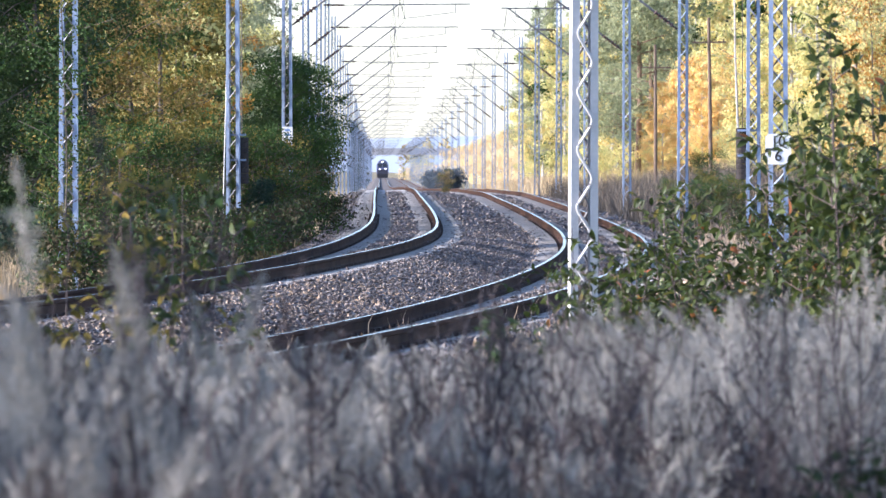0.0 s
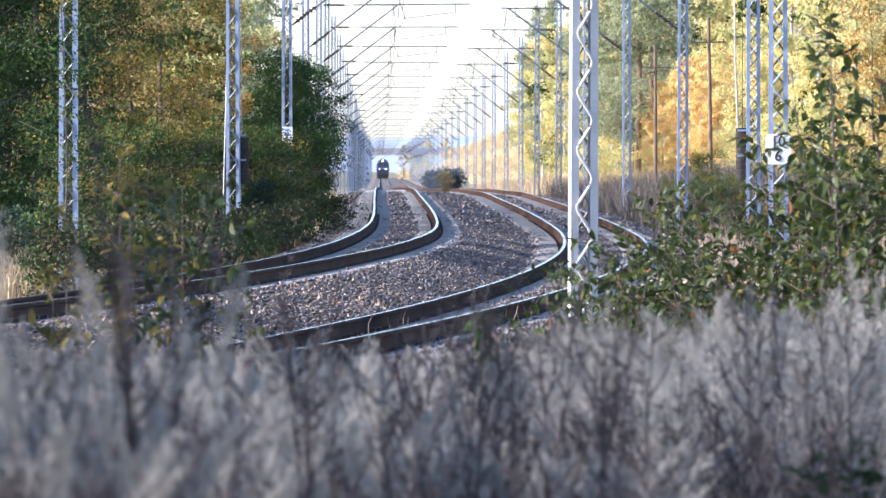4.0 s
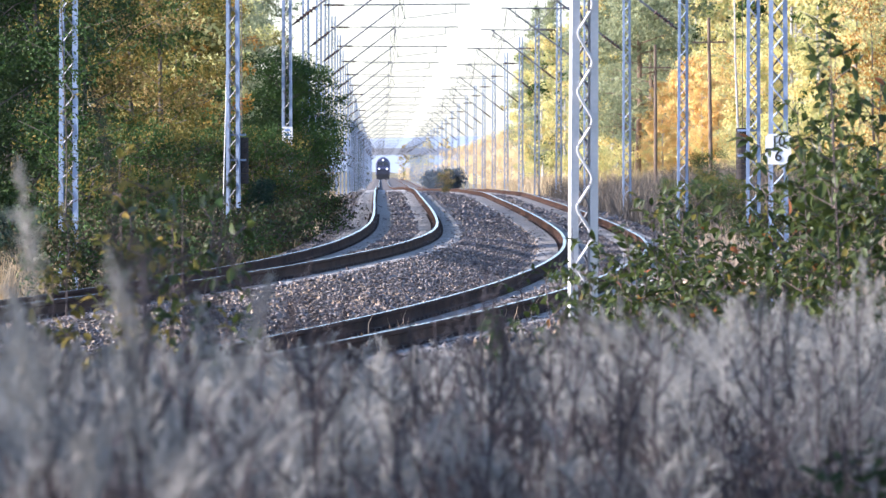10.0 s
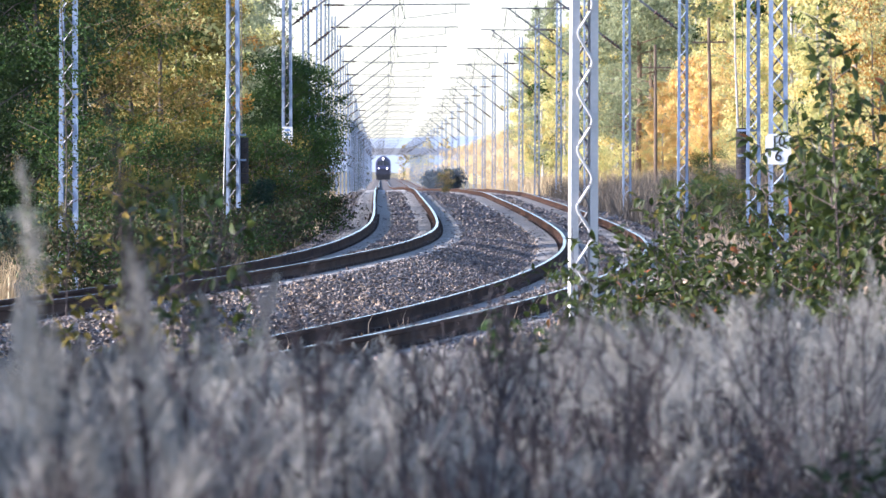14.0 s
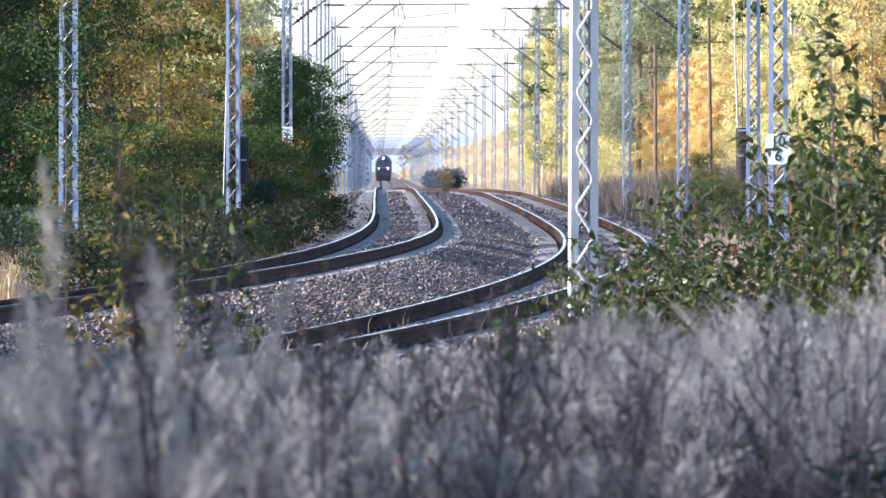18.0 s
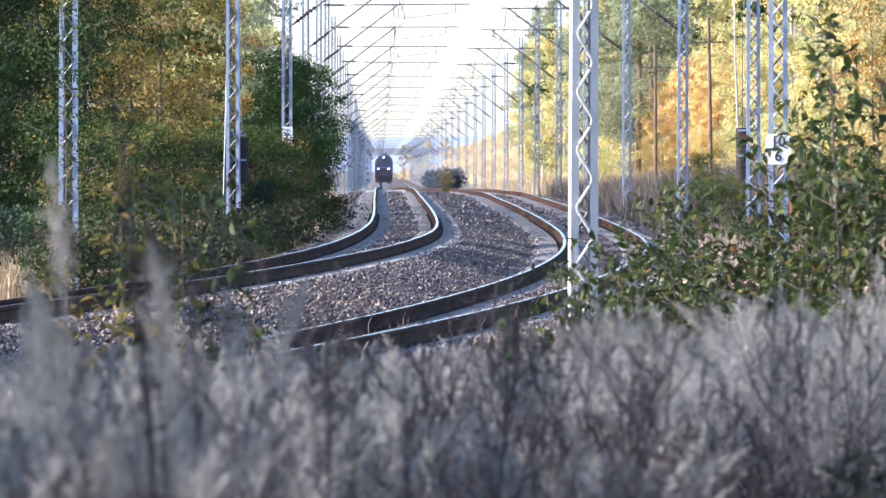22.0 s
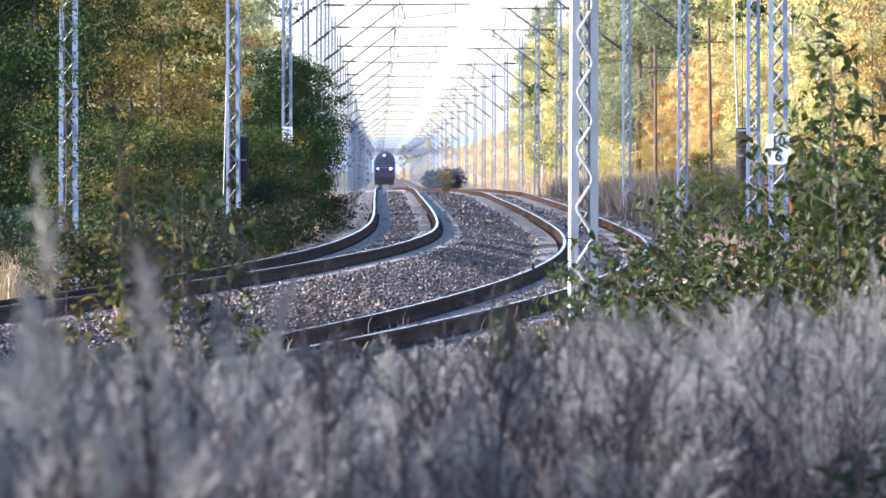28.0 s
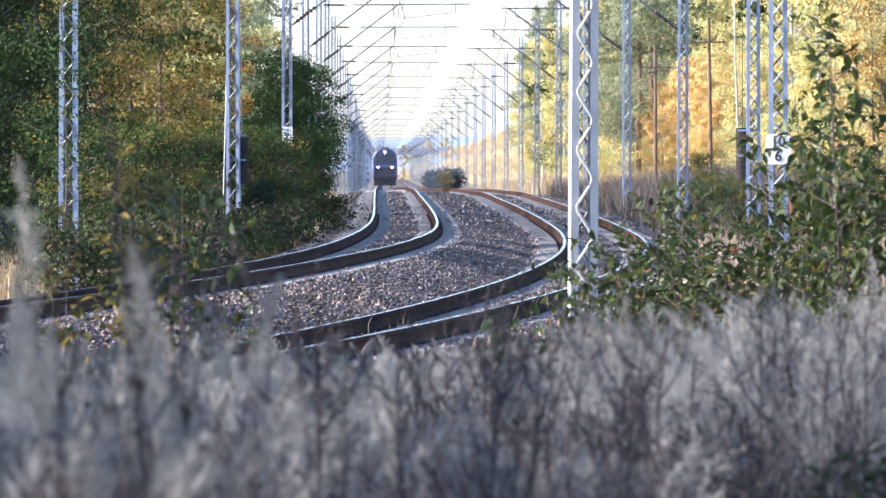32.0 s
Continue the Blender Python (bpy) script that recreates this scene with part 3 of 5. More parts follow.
# ---------------------------------------------------------------- trees and shrubs
def grow(name, height, crown0, radius, limbs, leaves, size, leafmat, bark, seed, shape="round", trunk=0.09, low=0.0, clump=0.45, lean=0.0, aspect=0.55, label="", cat="tree", twigs=True):
    """A tree: tapered trunk, limbs, and a crown of many small leaves in uneven clumps along the limbs.
    low: share of the leaves kept below five metres."""
    rng = np.random.default_rng(seed)
    root = new(name)
    bm = bmesh.new()
    n = 7
    tp_ = [Vector((lean * (i / n) ** 2 + rng.normal() * 0.05 * (i > 0), rng.normal() * 0.05 * (i > 0), -0.3 + (height + 0.3) * i / n)) for i in range(n + 1)]
    tube(bm, tp_, [max(trunk * (1 - 0.9 * i / n), 0.008) for i in range(n + 1)], 8)
    part("trunk", bm, bark, root)

    def axis(z):
        f = min(max((z + 0.3) / (height + 0.3) * n, 0), n - 0.001)
        i = int(f)
        return tp_[i].lerp(tp_[i + 1], f - i)

    bm = bmesh.new()
    cs, ws = [], []
    for k in range(limbs):
        z = crown0 + (height * 0.97 - crown0) * (k + rng.random()) / limbs
        u = (z - crown0) / max(height - crown0, 0.1)
        if shape == "cone":
            r = radius * (1.02 - u) * rng.uniform(0.75, 1.15)
        elif shape == "pine":
            r = radius * math.sin(min(0.25 + u * 0.9, 1) * 3.0) * rng.uniform(0.5, 1.2)
        else:
            r = radius * (0.35 + 0.65 * math.sin(math.pi * min(0.12 + u * 0.85, 1))) * rng.uniform(0.6, 1.2)
        th = k * 2.4 + rng.normal() * 0.4
        rise = (0.55 if shape == "round" else 0.1) * r * rng.uniform(0.4, 1.2)
        a = axis(z)
        b = a + Vector((math.cos(th) * r, math.sin(th) * r, rise))
        mid = a.lerp(b, 0.5) + Vector((0, 0, r * 0.08))
        tube(bm, [a, mid, b], [trunk * 0.3 * (1 - 0.6 * u), trunk * 0.17, 0.005], 5)
        for j in range(3 + int(r * 3)):
            f = rng.uniform(0.25, 1.05)
            c = np.array(a.lerp(b, f)) + rng.normal(size=3) * 0.12 * r + np.array((0, 0, 0.05))
            cs.append(c)
            ws.append(clump * rng.uniform(0.5, 1.2))
            if twigs and j < 3:
                tube(bm, [a.lerp(b, f * 0.8), Vector(c)], [0.008, 0.003], 4)
    tagged(part("branchwork", bm, bark, root), kind="stuff")
    cs, ws = np.array(cs), np.array(ws)
    wt = np.where(cs[:, 2] < 5.5, 1 + low, 1.0) * ws ** 2
    pick = rng.choice(len(cs), leaves, p=wt / wt.sum())
    dv = rng.normal(size=(leaves, 3))
    dv /= np.linalg.norm(dv, axis=1)[:, None]
    rr = ws[pick][:, None] * rng.random((leaves, 1)) ** 0.45
    pos = cs[pick] + dv * rr * np.array((1, 1, 0.7))
    pos[:, 2] = np.maximum(pos[:, 2], 0.05)
    sz = np.where(pos[:, 2] < 6.0, size, size * 1.6)
    mats = leafmat if isinstance(leafmat, (list, tuple)) else [leafmat]
    me = leaf_mesh("crown", pos, sz, rng, aspect)
    ob = link("crown", me, mats, root)
    if len(mats) > 1:
        mi = rng.integers(0, len(mats), len(cs))[pick]
        me.polygons.foreach_set("material_index", np.repeat(mi, 2).astype(np.int32))
    return tagged(root, label, cat)


def stand(proto, px, d, turn=0.0, group="", used=set(), scale=1.0, dz=0.0):
    x = px_place(px, d)
    m = Matrix.Translation((x, d, ground_z(x, d) + dz)) @ pose(0, 0, 0, 0, 0, turn)
    if proto.name in used:
        ob = copy_thing(proto, m)
    else:
        used.add(proto.name)
        proto.matrix_basis = m
        ob = proto
    ob.scale = (scale, scale, scale)
    if group:
        ob["group"] = group
    return ob


T_OLIVE = grow("birch_tree", 11.0, 0.5, 2.0, 34, 18000, 0.085, [L_OLIVE, L_OLIVE, L_GREEN, L_OLIVE, L_BRONZE], M_BARK, 11, "round", 0.07, 1.5, label="leafy birch turning olive and yellow at the forest edge")
T_SHADEROW = grow("shade_birch", 11.0, 0.5, 2.0, 30, 3600, 0.19, [L_OLIVE, L_OLIVE, L_GREEN, L_LIME], M_BARK, 11, "round", 0.07, 1.5, label="low olive birch added, mostly hidden, to shade the tracks")
T_DARK = grow("alder_tree", 10.0, 0.2, 2.0, 34, 18000, 0.09, [L_DARK, L_GREEN, L_DARK], M_BARK, 12, "round", 0.07, 1.8, label="dark green alder, some at the forest edge, some added unseen for shade")
T_ORANGE = grow("aspen_tree", 10.5, 0.8, 1.7, 30, 15000, 0.09, [L_ORANGE, L_OLIVE, L_LIME], M_BARK, 13, "round", 0.10, 1.2, label="aspen with orange and olive autumn leaves")
T_YELLOW = grow("yellow_birch", 12.0, 1.2, 2.2, 34, 12000, 0.14, [L_YELLOW, L_YELLOW, L_LIME], M_BIRCH, 14, "round", 0.10, 1.0, label="sunlit birch with golden yellow leaves")
T_AMBER = grow("amber_birch", 11.0, 1.0, 2.2, 34, 12000, 0.14, [L_AMBER, L_AMBER, L_YELLOW], M_BIRCH, 26, "round", 0.10, 1.0, label="sunlit birch with orange-gold leaves")
T_LIME = grow("young_birch", 10.0, 0.8, 2.1, 30, 12000, 0.13, [L_LIME, L_LIME, L_YELLOW, L_GREEN], M_BIRCH, 15, "round", 0.09, 1.0, label="sunlit birch with yellow-green leaves")
T_PINE = grow("pine_tree", 15.0, 2.2, 2.4, 44, 14000, 0.16, [L_PINE], M_PINEBARK, 16, "pine", 0.16, 0.6, aspect=0.3, label="tall pine with haze-paled grey-green needles and a bare lower trunk", clump=0.55)
# alder with few leaves, used only for unseen trees that cast shade
T_SHADE = grow("shade_alder", 10.0, 0.2, 2.1, 30, 5000, 0.2, [L_DARK, L_GREEN, L_OLIVE], M_BARK, 24, "round", 0.09, 0.5, label="dark green alder, some at the forest edge, some added unseen for shade")
B_DARK = grow("willow_bush", 4.6, 0.1, 1.25, 34, 18000, 0.075, [L_DARK, L_GREEN, L_GREEN], M_TWIG, 17, "round", 0.05, 0.0, label="dense dark green willow bush by the track", cat="bush", clump=0.38)
B_OLIVE = grow("hazel_bush", 2.4, 0.05, 1.15, 24, 7500, 0.065, [L_OLIVE, L_GREEN, L_BROWN, L_GREEN, L_GREEN], M_TWIG, 18, "round", 0.03, 0.0, label="low thin bush with olive leaves and bare twigs", cat="bush", clump=0.36)
B_SPRUCE = grow("young_spruce", 1.6, 0.05, 0.6, 22, 5000, 0.06, [L_SPRUCE], M_BARK, 19, "cone", 0.03, 0.0, aspect=0.25, label="small blue-green young spruce in the undergrowth", cat="tree", clump=0.2)
B_LOW = grow("undergrowth_bush", 1.0, 0.05, 0.8, 26, 2600, 0.075, [L_BROWN, L_DARK, L_BROWN, L_GREEN], M_TWIG, 21, "round", 0.02, 0.0, label="low dark brown-green undergrowth by the track", cat="bush", clump=0.3)
B_VERGE = grow("bramble_bush", 1.1, 0.05, 0.8, 18, 5000, 0.06, [L_GREEN, L_BROWN, L_DARK, L_BROWN], M_TWIG, 20, "round", 0.02, 0.0, label="low dark green and brown bramble bush on the verge", cat="bush", clump=0.3)

# forest edge beyond the far track
# trees left of -300 stand out of view to cast shade
for px, d, pr, t in ((-40, 128, T_DARK, 0), (60, 140, T_DARK, 80), (150, 150, T_OLIVE, 20), (230, 165, T_OLIVE, 130), (285, 160, T_OLIVE, 220), (285, 172, T_ORANGE, 0), (250, 190, T_ORANGE, 90), (130, 175, T_DARK, 160), (20, 170, T_OLIVE, 250), (-160, 150, T_OLIVE, 300), (265, 205, T_OLIVE, 310), (280, 215, T_ORANGE, 200), (200, 220, T_DARK, 30), (90, 225, T_OLIVE, 60), (-190, 128, T_DARK, 200), (-60, 215, T_DARK, 10), (-330, 120, T_OLIVE, 15), (-700, 118, T_DARK, 120), (-500, 140, T_DARK, 75), (10, 152, T_DARK, 33), (45, 200, T_DARK, 140), (345, 182, T_ORANGE, 60), (362, 196, T_ORANGE, 150), (-30, 185, T_DARK, 250)):
    stand(pr, px, d, t, "forest edge")
for px, d, t in ((410, 330, 0), (372, 320, 250), (350, 300, 60), (388, 295, 30), (414, 365, 200), (384, 345, 110)):
    stand(T_PINE, px, d, t, "pines")
stand(B_DARK, 512, 205, 0, "trackside bushes")
stand(B_DARK, 540, 236, 140, "trackside bushes")
stand(B_DARK, 500, 225, 250, "trackside bushes")
# more bushes added behind these, to throw shade on the rails
for px, d, t in ((512, 262, 40), (518, 292, 170), (526, 322, 300), (532, 352, 80)):
    stand(B_DARK, px, d, t, "trackside bushes", scale=0.92)
for px, d, t in ((470, 178, 0), (505, 182, 100), (445, 168, 200), (470, 160, 30), (330, 156, 120), (290, 150, 260), (230, 146, 60), (160, 136, 190), (370, 160, 310), (548, 204, 80)):
    stand(B_OLIVE, px, d, t, "trackside bushes")
for px, d, t in ((455, 150, 0), (470, 152, 90), (40, 108, 40), (20, 112, 10), (8, 104, 200), (58, 106, 130)):
    stand(B_SPRUCE, px, d, t, "young spruces", scale=1.0 if d > 140 else 0.85)

for px, d, t in ((350, 118, 30), (270, 112, 120), (190, 106, 260), (120, 101, 60), (400, 128, 310), (455, 140, 80), (520, 152, 10), (575, 172, 200), (310, 110, 160), (230, 108, 10), (430, 135, 240), (490, 146, 300)):
    stand(B_LOW, px, d, t, "trackside bushes", scale=0.95)

B_THIN = grow("thin_birch", 4.4, 0.2, 0.75, 30, 2600, 0.06, [L_DARK, L_GREEN, L_GREEN, L_OLIVE], M_BARK, 23, "round", 0.02, 0.0, label="thin young birch with small olive leaves in front of a mast", cat="tree", clump=0.3, twigs=False)
for px, d, t in ((112, 101.5, 0),):
    stand(B_THIN, px, d, t, "trackside birches")

# forest beyond the near track
for px, d, pr, t in ((1230, 365, T_LIME, 0), (1290, 372, T_LIME, 70), (1330, 340, T_YELLOW, 10), (1265, 380, T_YELLOW, 200), (1085, 400, T_YELLOW, 250), (1345, 310, T_LIME, 0), (1400, 290, T_YELLOW, 320), (1450, 270, T_LIME, 100), (1510, 260, T_LIME, 190), (1560, 280, T_YELLOW, 40), (1480, 310, T_YELLOW, 100), (1620, 260, T_LIME, 30), (1060, 450, T_LIME, 60), (1000, 470, T_LIME, 150), (960, 520, T_LIME, 10), (1340, 380, T_YELLOW, 20), (1420, 360, T_YELLOW, 170), (1540, 360, T_YELLOW, 290)) + ((1000, 640, T_YELLOW, 100), (940, 700, T_YELLOW, 200), (1130, 430, T_YELLOW, 310), (1700, 300, T_LIME, 120), (1575, 245, T_ORANGE, 20), (1180, 520, T_YELLOW, 15), (1260, 500, T_LIME, 130), (1330, 540, T_YELLOW, 250), (1410, 480, T_LIME, 350), (1500, 500, T_YELLOW, 60), (1570, 460, T_LIME, 210), (1100, 560, T_YELLOW, 40), (1040, 600, T_LIME, 300), (1220, 620, T_YELLOW, 80), (1380, 640, T_YELLOW, 190), (1490, 620, T_LIME, 100), (1150, 700, T_YELLOW, 230)):
    stand(pr, px, d, t, "birch wood")
for px, d, t, sc in ((1172, 322, 0, 0.42), (1200, 330, 70, 0.46), (1228, 322, 140, 0.5), (1256, 330, 210, 0.52), (1284, 325, 280, 0.5), (1242, 318, 35, 0.42), (1214, 338, 100, 0.5), (1150, 340, 170, 0.32), (1270, 318, 320, 0.38)):
    stand(T_AMBER, px, d, t, "birch wood", scale=sc)
for px, d, t in ((1150, 345, 10), (1115, 350, 300), (1130, 340, 60), (1100, 400, 100), (1060, 430, 220), (975, 560, 300), (950, 620, 50), (1320, 420, 160)):
    stand(T_PINE, px, d, t, "pines")


def bare_trunk(px, d, h, r, lean, seed):
    rng = random.Random(seed)
    root = new("slender_birch")
    bm = bmesh.new()
    pts = [(lean * (k / 6) ** 2 + rng.uniform(-0.07, 0.07), 0, -0.4 + h * k / 6) for k in range(7)]
    tube(bm, pts, [r * (1 - 0.1 * k) for k in range(7)], 9)
    part("stem", bm, M_BIRCH, root)
    for k in range(7):
        z = h * rng.uniform(0.35, 0.95)
        s = rng.choice((-1, 1))
        bm = bmesh.new()
        tube(bm, [(lean * (z / h) ** 2, 0, z), (s * rng.uniform(0.4, 0.9), rng.uniform(-0.3, 0.3), z + rng.uniform(0.3, 0.9))], [r * 0.25, 0.008], 5)
        part("branch", bm, M_TWIG, root)
    x = px_place(px, d)
    root.matrix_basis = Matrix.Translation((x, d, ground_z(x, d)))
    return tagged(root, "slender white birch trunk with a few thin branches", "tree", "birch trunks")


for i, (px, d) in enumerate(((1306, 285), (1411, 300), (926, 640))):
    bare_trunk(px, d, 11.0, 0.05, 0.15 * (i - 2), i)

for px, d, t in ((1350, 140, 260), (1400, 146, 20), (1470, 140, 90), (1540, 146, 150), (1300, 190, 300), (1330, 165, 80), (1270, 200, 190), (1420, 160, 45), (1500, 150, 130)):
    stand(B_VERGE, px, d, t, "verge bushes", scale=0.8)
for px, d, t in ((1440, 180, 200), (1530, 170, 30), (1245, 235, 100)):
    stand(B_OLIVE, px, d, t, "verge bushes", scale=0.7)


for i, (px, d) in enumerate(((1205, 210), (1235, 190), (1265, 205), (1290, 185), (1180, 240))):
    stand(B_OLIVE, px, d, i * 53, "verge bushes", scale=0.42 + 0.05 * (i % 4))
T_ROWAN = grow("rowan_tree", 6.0, 0.6, 1.1, 22, 3500, 0.11, [L_ORANGE, L_AMBER, L_LIME], M_BARK, 27, "round", 0.05, 0.3, label="small rowan with orange and red autumn leaves", cat="tree", clump=0.4)
for px, d, t in ((1545, 190, 0), (1512, 215, 120)):
    stand(T_ROWAN, px, d, t, "rowans")
B_GOLD = grow("understorey_bush", 2.6, 0.05, 1.5, 24, 4000, 0.12, [L_LIME, L_YELLOW, L_LIME], M_TWIG, 22, "round", 0.03, 0.0, label="low sunlit yellow-green understorey bush in the birch wood", cat="bush", clump=0.45)
for i, (px, d) in enumerate(((1060, 370), (1120, 340), (1190, 330), (1250, 320), (1310, 300), (1370, 290), (1440, 275), (1500, 265), (1560, 270), (1150, 420), (1230, 410), (1340, 400), (1450, 380), (1020, 430), (1000, 500), (965, 560), (940, 650), (1090, 480), (1200, 480), (1300, 470), (1520, 400), (1400, 440))):
    stand(B_GOLD, px, d, i * 67, "birch wood undergrowth", scale=0.75)


# ---------------------------------------------------------------- dry verge grass
def dry_grass(name, count, d0, d1, o0, o1, h, seed, leafmat, label, width=0.012):
    rng = np.random.default_rng(seed)
    d = rng.uniform(d0, d1, count)
    o = rng.uniform(o0, o1, count)
    tuft = np.sin(d * 1.3 + 2 * np.sin(o * 1.9)) * np.sin(o * 2.3 + d * 0.4)
    sel = rng.random(count) < 0.55 + 0.45 * tuft
    d, o = d[sel], o[sel]
    n = len(d)
    sl = line_slope(d)
    x = line_x(d) + o
    cant = np.interp(d, [q for q, w in CANT], [w for q, w in CANT])
    z = line_z(d) + np.where((o > -3.2) & (o < GAP + 3.2), np.maximum(bank(o, d), bed_z(o, cant)), bank(o, d))
    c = np.stack([x, d, z], 1)
    up = np.stack([rng.normal(0, 0.22, n), rng.normal(0, 0.22, n), np.ones(n)], 1)
    hh = h * rng.uniform(0.4, 1.25, n)[:, None]
    th = rng.uniform(0, math.pi, n)
    w = np.stack([np.cos(th), np.sin(th), np.zeros(n)], 1) * width
    mid = c + up * hh * 0.55
    tip = c + up * hh + np.stack([rng.normal(0, 0.12, n), rng.normal(0, 0.12, n), -0.05 * np.ones(n)], 1) * hh
    v = np.stack([c - w, c + w, mid + w * 0.8, tip, mid - w * 0.8], 1).reshape(-1, 3)
    k = np.arange(n, dtype=np.int32)[:, None] * 5
    f = np.concatenate([k, k + 1, k + 2, k, k + 2, k + 4, k + 4, k + 2, k + 3], 1).ravel()
    return tagged(link(name, mesh_np(name, v, f, 3), leafmat), label, "grass", kind="stuff")


dry_grass("verge_grass", 40000, 120, 300, GAP + 3.2, GAP + 14, 0.5, 31, L_DRY, "dry golden grass on the bank", 0.012)
dry_grass("verge_grass", 40000, 300, 640, GAP + 2.9, GAP + 15, 1.0, 36, L_DRY, "dry golden grass on the far bank", 0.02)
dry_grass("verge_grass", 16000, 62, 120, GAP + 3.0, GAP + 12, 0.28, 37, L_LITTER, "fallen pale leaves and short dry grass", 0.018)
dry_grass("withered_weeds", 30000, 170, 330, GAP + 2.3, GAP + 9, 1.0, 41, L_STALK, "tall withered grey-brown weeds beyond the near track", 0.010)
dry_grass("verge_grass", 9000, 150, 230, GAP + 3.4, GAP + 7, 0.8, 42, L_DRY, "sunlit straw-coloured grass on the bank", 0.010)
dry_grass("verge_grass", 14000, 200, 480, -9, -2.9, 0.45, 32, L_DRY, "dry golden grass by the far track", 0.014)
dry_grass("verge_grass", 16000, 80, 200, -7, -2.9, 0.4, 33, L_WEED, "withered brown weeds by the track", 0.010)
dry_grass("verge_grass", 14000, 102, 118, -6.5, -3.1, 0.85, 34, L_DRY, "sunlit straw-coloured grass by the track", 0.009)
dry_grass("verge_grass", 9000, 36, 75, GAP + 2.3, GAP + 9, 0.5, 35, L_DRY, "dry grass beside the near track", 0.006)
dry_grass("verge_grass", 9000, 230, 345, -5.2, -2.5, 0.5, 38, L_DRY, "dry golden grass along the far track", 0.012)
dry_grass("verge_grass", 7000, 150, 245, -4.0, -1.75, 0.38, 43, L_DRY, "tawny grass beside the far rails", 0.010)
dry_grass("verge_grass", 5000, 150, 245, -4.0, -1.7, 0.4, 45, L_STALK, "withered grey-brown weeds beside the far rails", 0.010)
dry_grass("verge_grass", 9000, 108, 235, -3.6, -1.75, 0.26, 39, L_BROWN, "dark low weeds on the ballast shoulder", 0.012)
dry_grass("meadow_grass", 18000, -12, 62, GAP + 4, GAP + 24, 0.32, 40, L_DRY, "short dry meadow grass round the viewpoint", 0.006)
dry_grass("leaf_litter", 27000, 62, 170, GAP + 1.6, GAP + 8, 0.1, 44, L_LITTER, "fallen pale leaves on the ballast shoulder", 0.03)
# pale flecks also put the sun patch onto this strip of ballast
dry_grass("leaf_litter", 3200, 60, 98, 1.35, 2.5, 0.045, 46, L_LITTER, "pale leaves between the tracks, also standing for sunlit stones", 0.022)
dry_grass("dry_stalks", 5200, 128, 172, GAP + 2.2, GAP + 6.0, 0.62, 48, L_LITTER, "pale pinkish dry stalks on the bank", 0.009)
dry_grass("leaf_litter", 5200, 95, 195, 1.4, 3.3, 0.03, 49, L_LITTER, "scattered fallen leaves on the ballast", 0.016)
dry_grass("verge_grass", 6000, 135, 235, -4.2, -1.9, 0.4, 50, L_OLIVE, "olive tussocks beside the far rails", 0.010)
dry_grass("dry_stalks", 130, 44, 78, GAP - 0.5, GAP + 3.0, 0.3, 47, L_LITTER, "single straw stalks along the near rails", 0.005)


# ---------------------------------------------------------------- broad-leaved saplings close by
def oval_leaves(name, base, direction, size, rng, aspect=0.5):
    """Oval folded leaves of eight facets, hung from the points base."""
    n = len(base)
    d = direction / np.linalg.norm(direction, axis=1)[:, None]
    w = np.cross(d, np.array((0, 0, 1.0)) + rng.normal(size=(n, 3)) * 0.42)
    w /= np.linalg.norm(w, axis=1)[:, None]
    nrm = np.cross(w, d)
    s = (size * rng.uniform(0.6, 1.2, n))[:, None]
    rows = []
    for u, hw in ((0.0, 0.0), (0.18, 0.62), (0.45, 1.0), (0.75, 0.72), (1.0, 0.0)):
        c = base + d * s * u - nrm * s * 0.26 * u * u
        e = w * s * aspect * 0.5 * hw
        f = nrm * s * 0.10 * hw
        rows.append((c, c + e + f, c - e + f))
    v = np.stack([rows[0][0], rows[1][1], rows[1][0], rows[1][2], rows[2][1], rows[2][0], rows[2][2], rows[3][1], rows[3][0], rows[3][2], rows[4][0]], 1).reshape(-1, 3)
    t = [0, 1, 2, 0, 2, 3, 1, 4, 5, 1, 5, 2, 2, 5, 6, 2, 6, 3, 4, 7, 8, 4, 8, 5, 5, 8, 9, 5, 9, 6, 7, 10, 8, 8, 10, 9]
    idx = (np.arange(n, dtype=np.int32)[:, None] * 11 + np.array(t, np.int32)[None]).ravel()
    me = mesh_np(name, v, idx, 3)
    return me


LEAF = {}


def single_leaf(m, k):
    """One oval leaf a metre long, shared by all picked-out leaves of a material."""
    if (m.name, k) not in LEAF:
        rng = np.random.default_rng(700 + k)
        me = oval_leaves("leaf", np.zeros((1, 3)), np.array([[1.0, 0.0, 0.0]]), 1.0, rng)
        me.materials.append(m)
        LEAF[(m.name, k)] = me
    return LEAF[(m.name, k)]


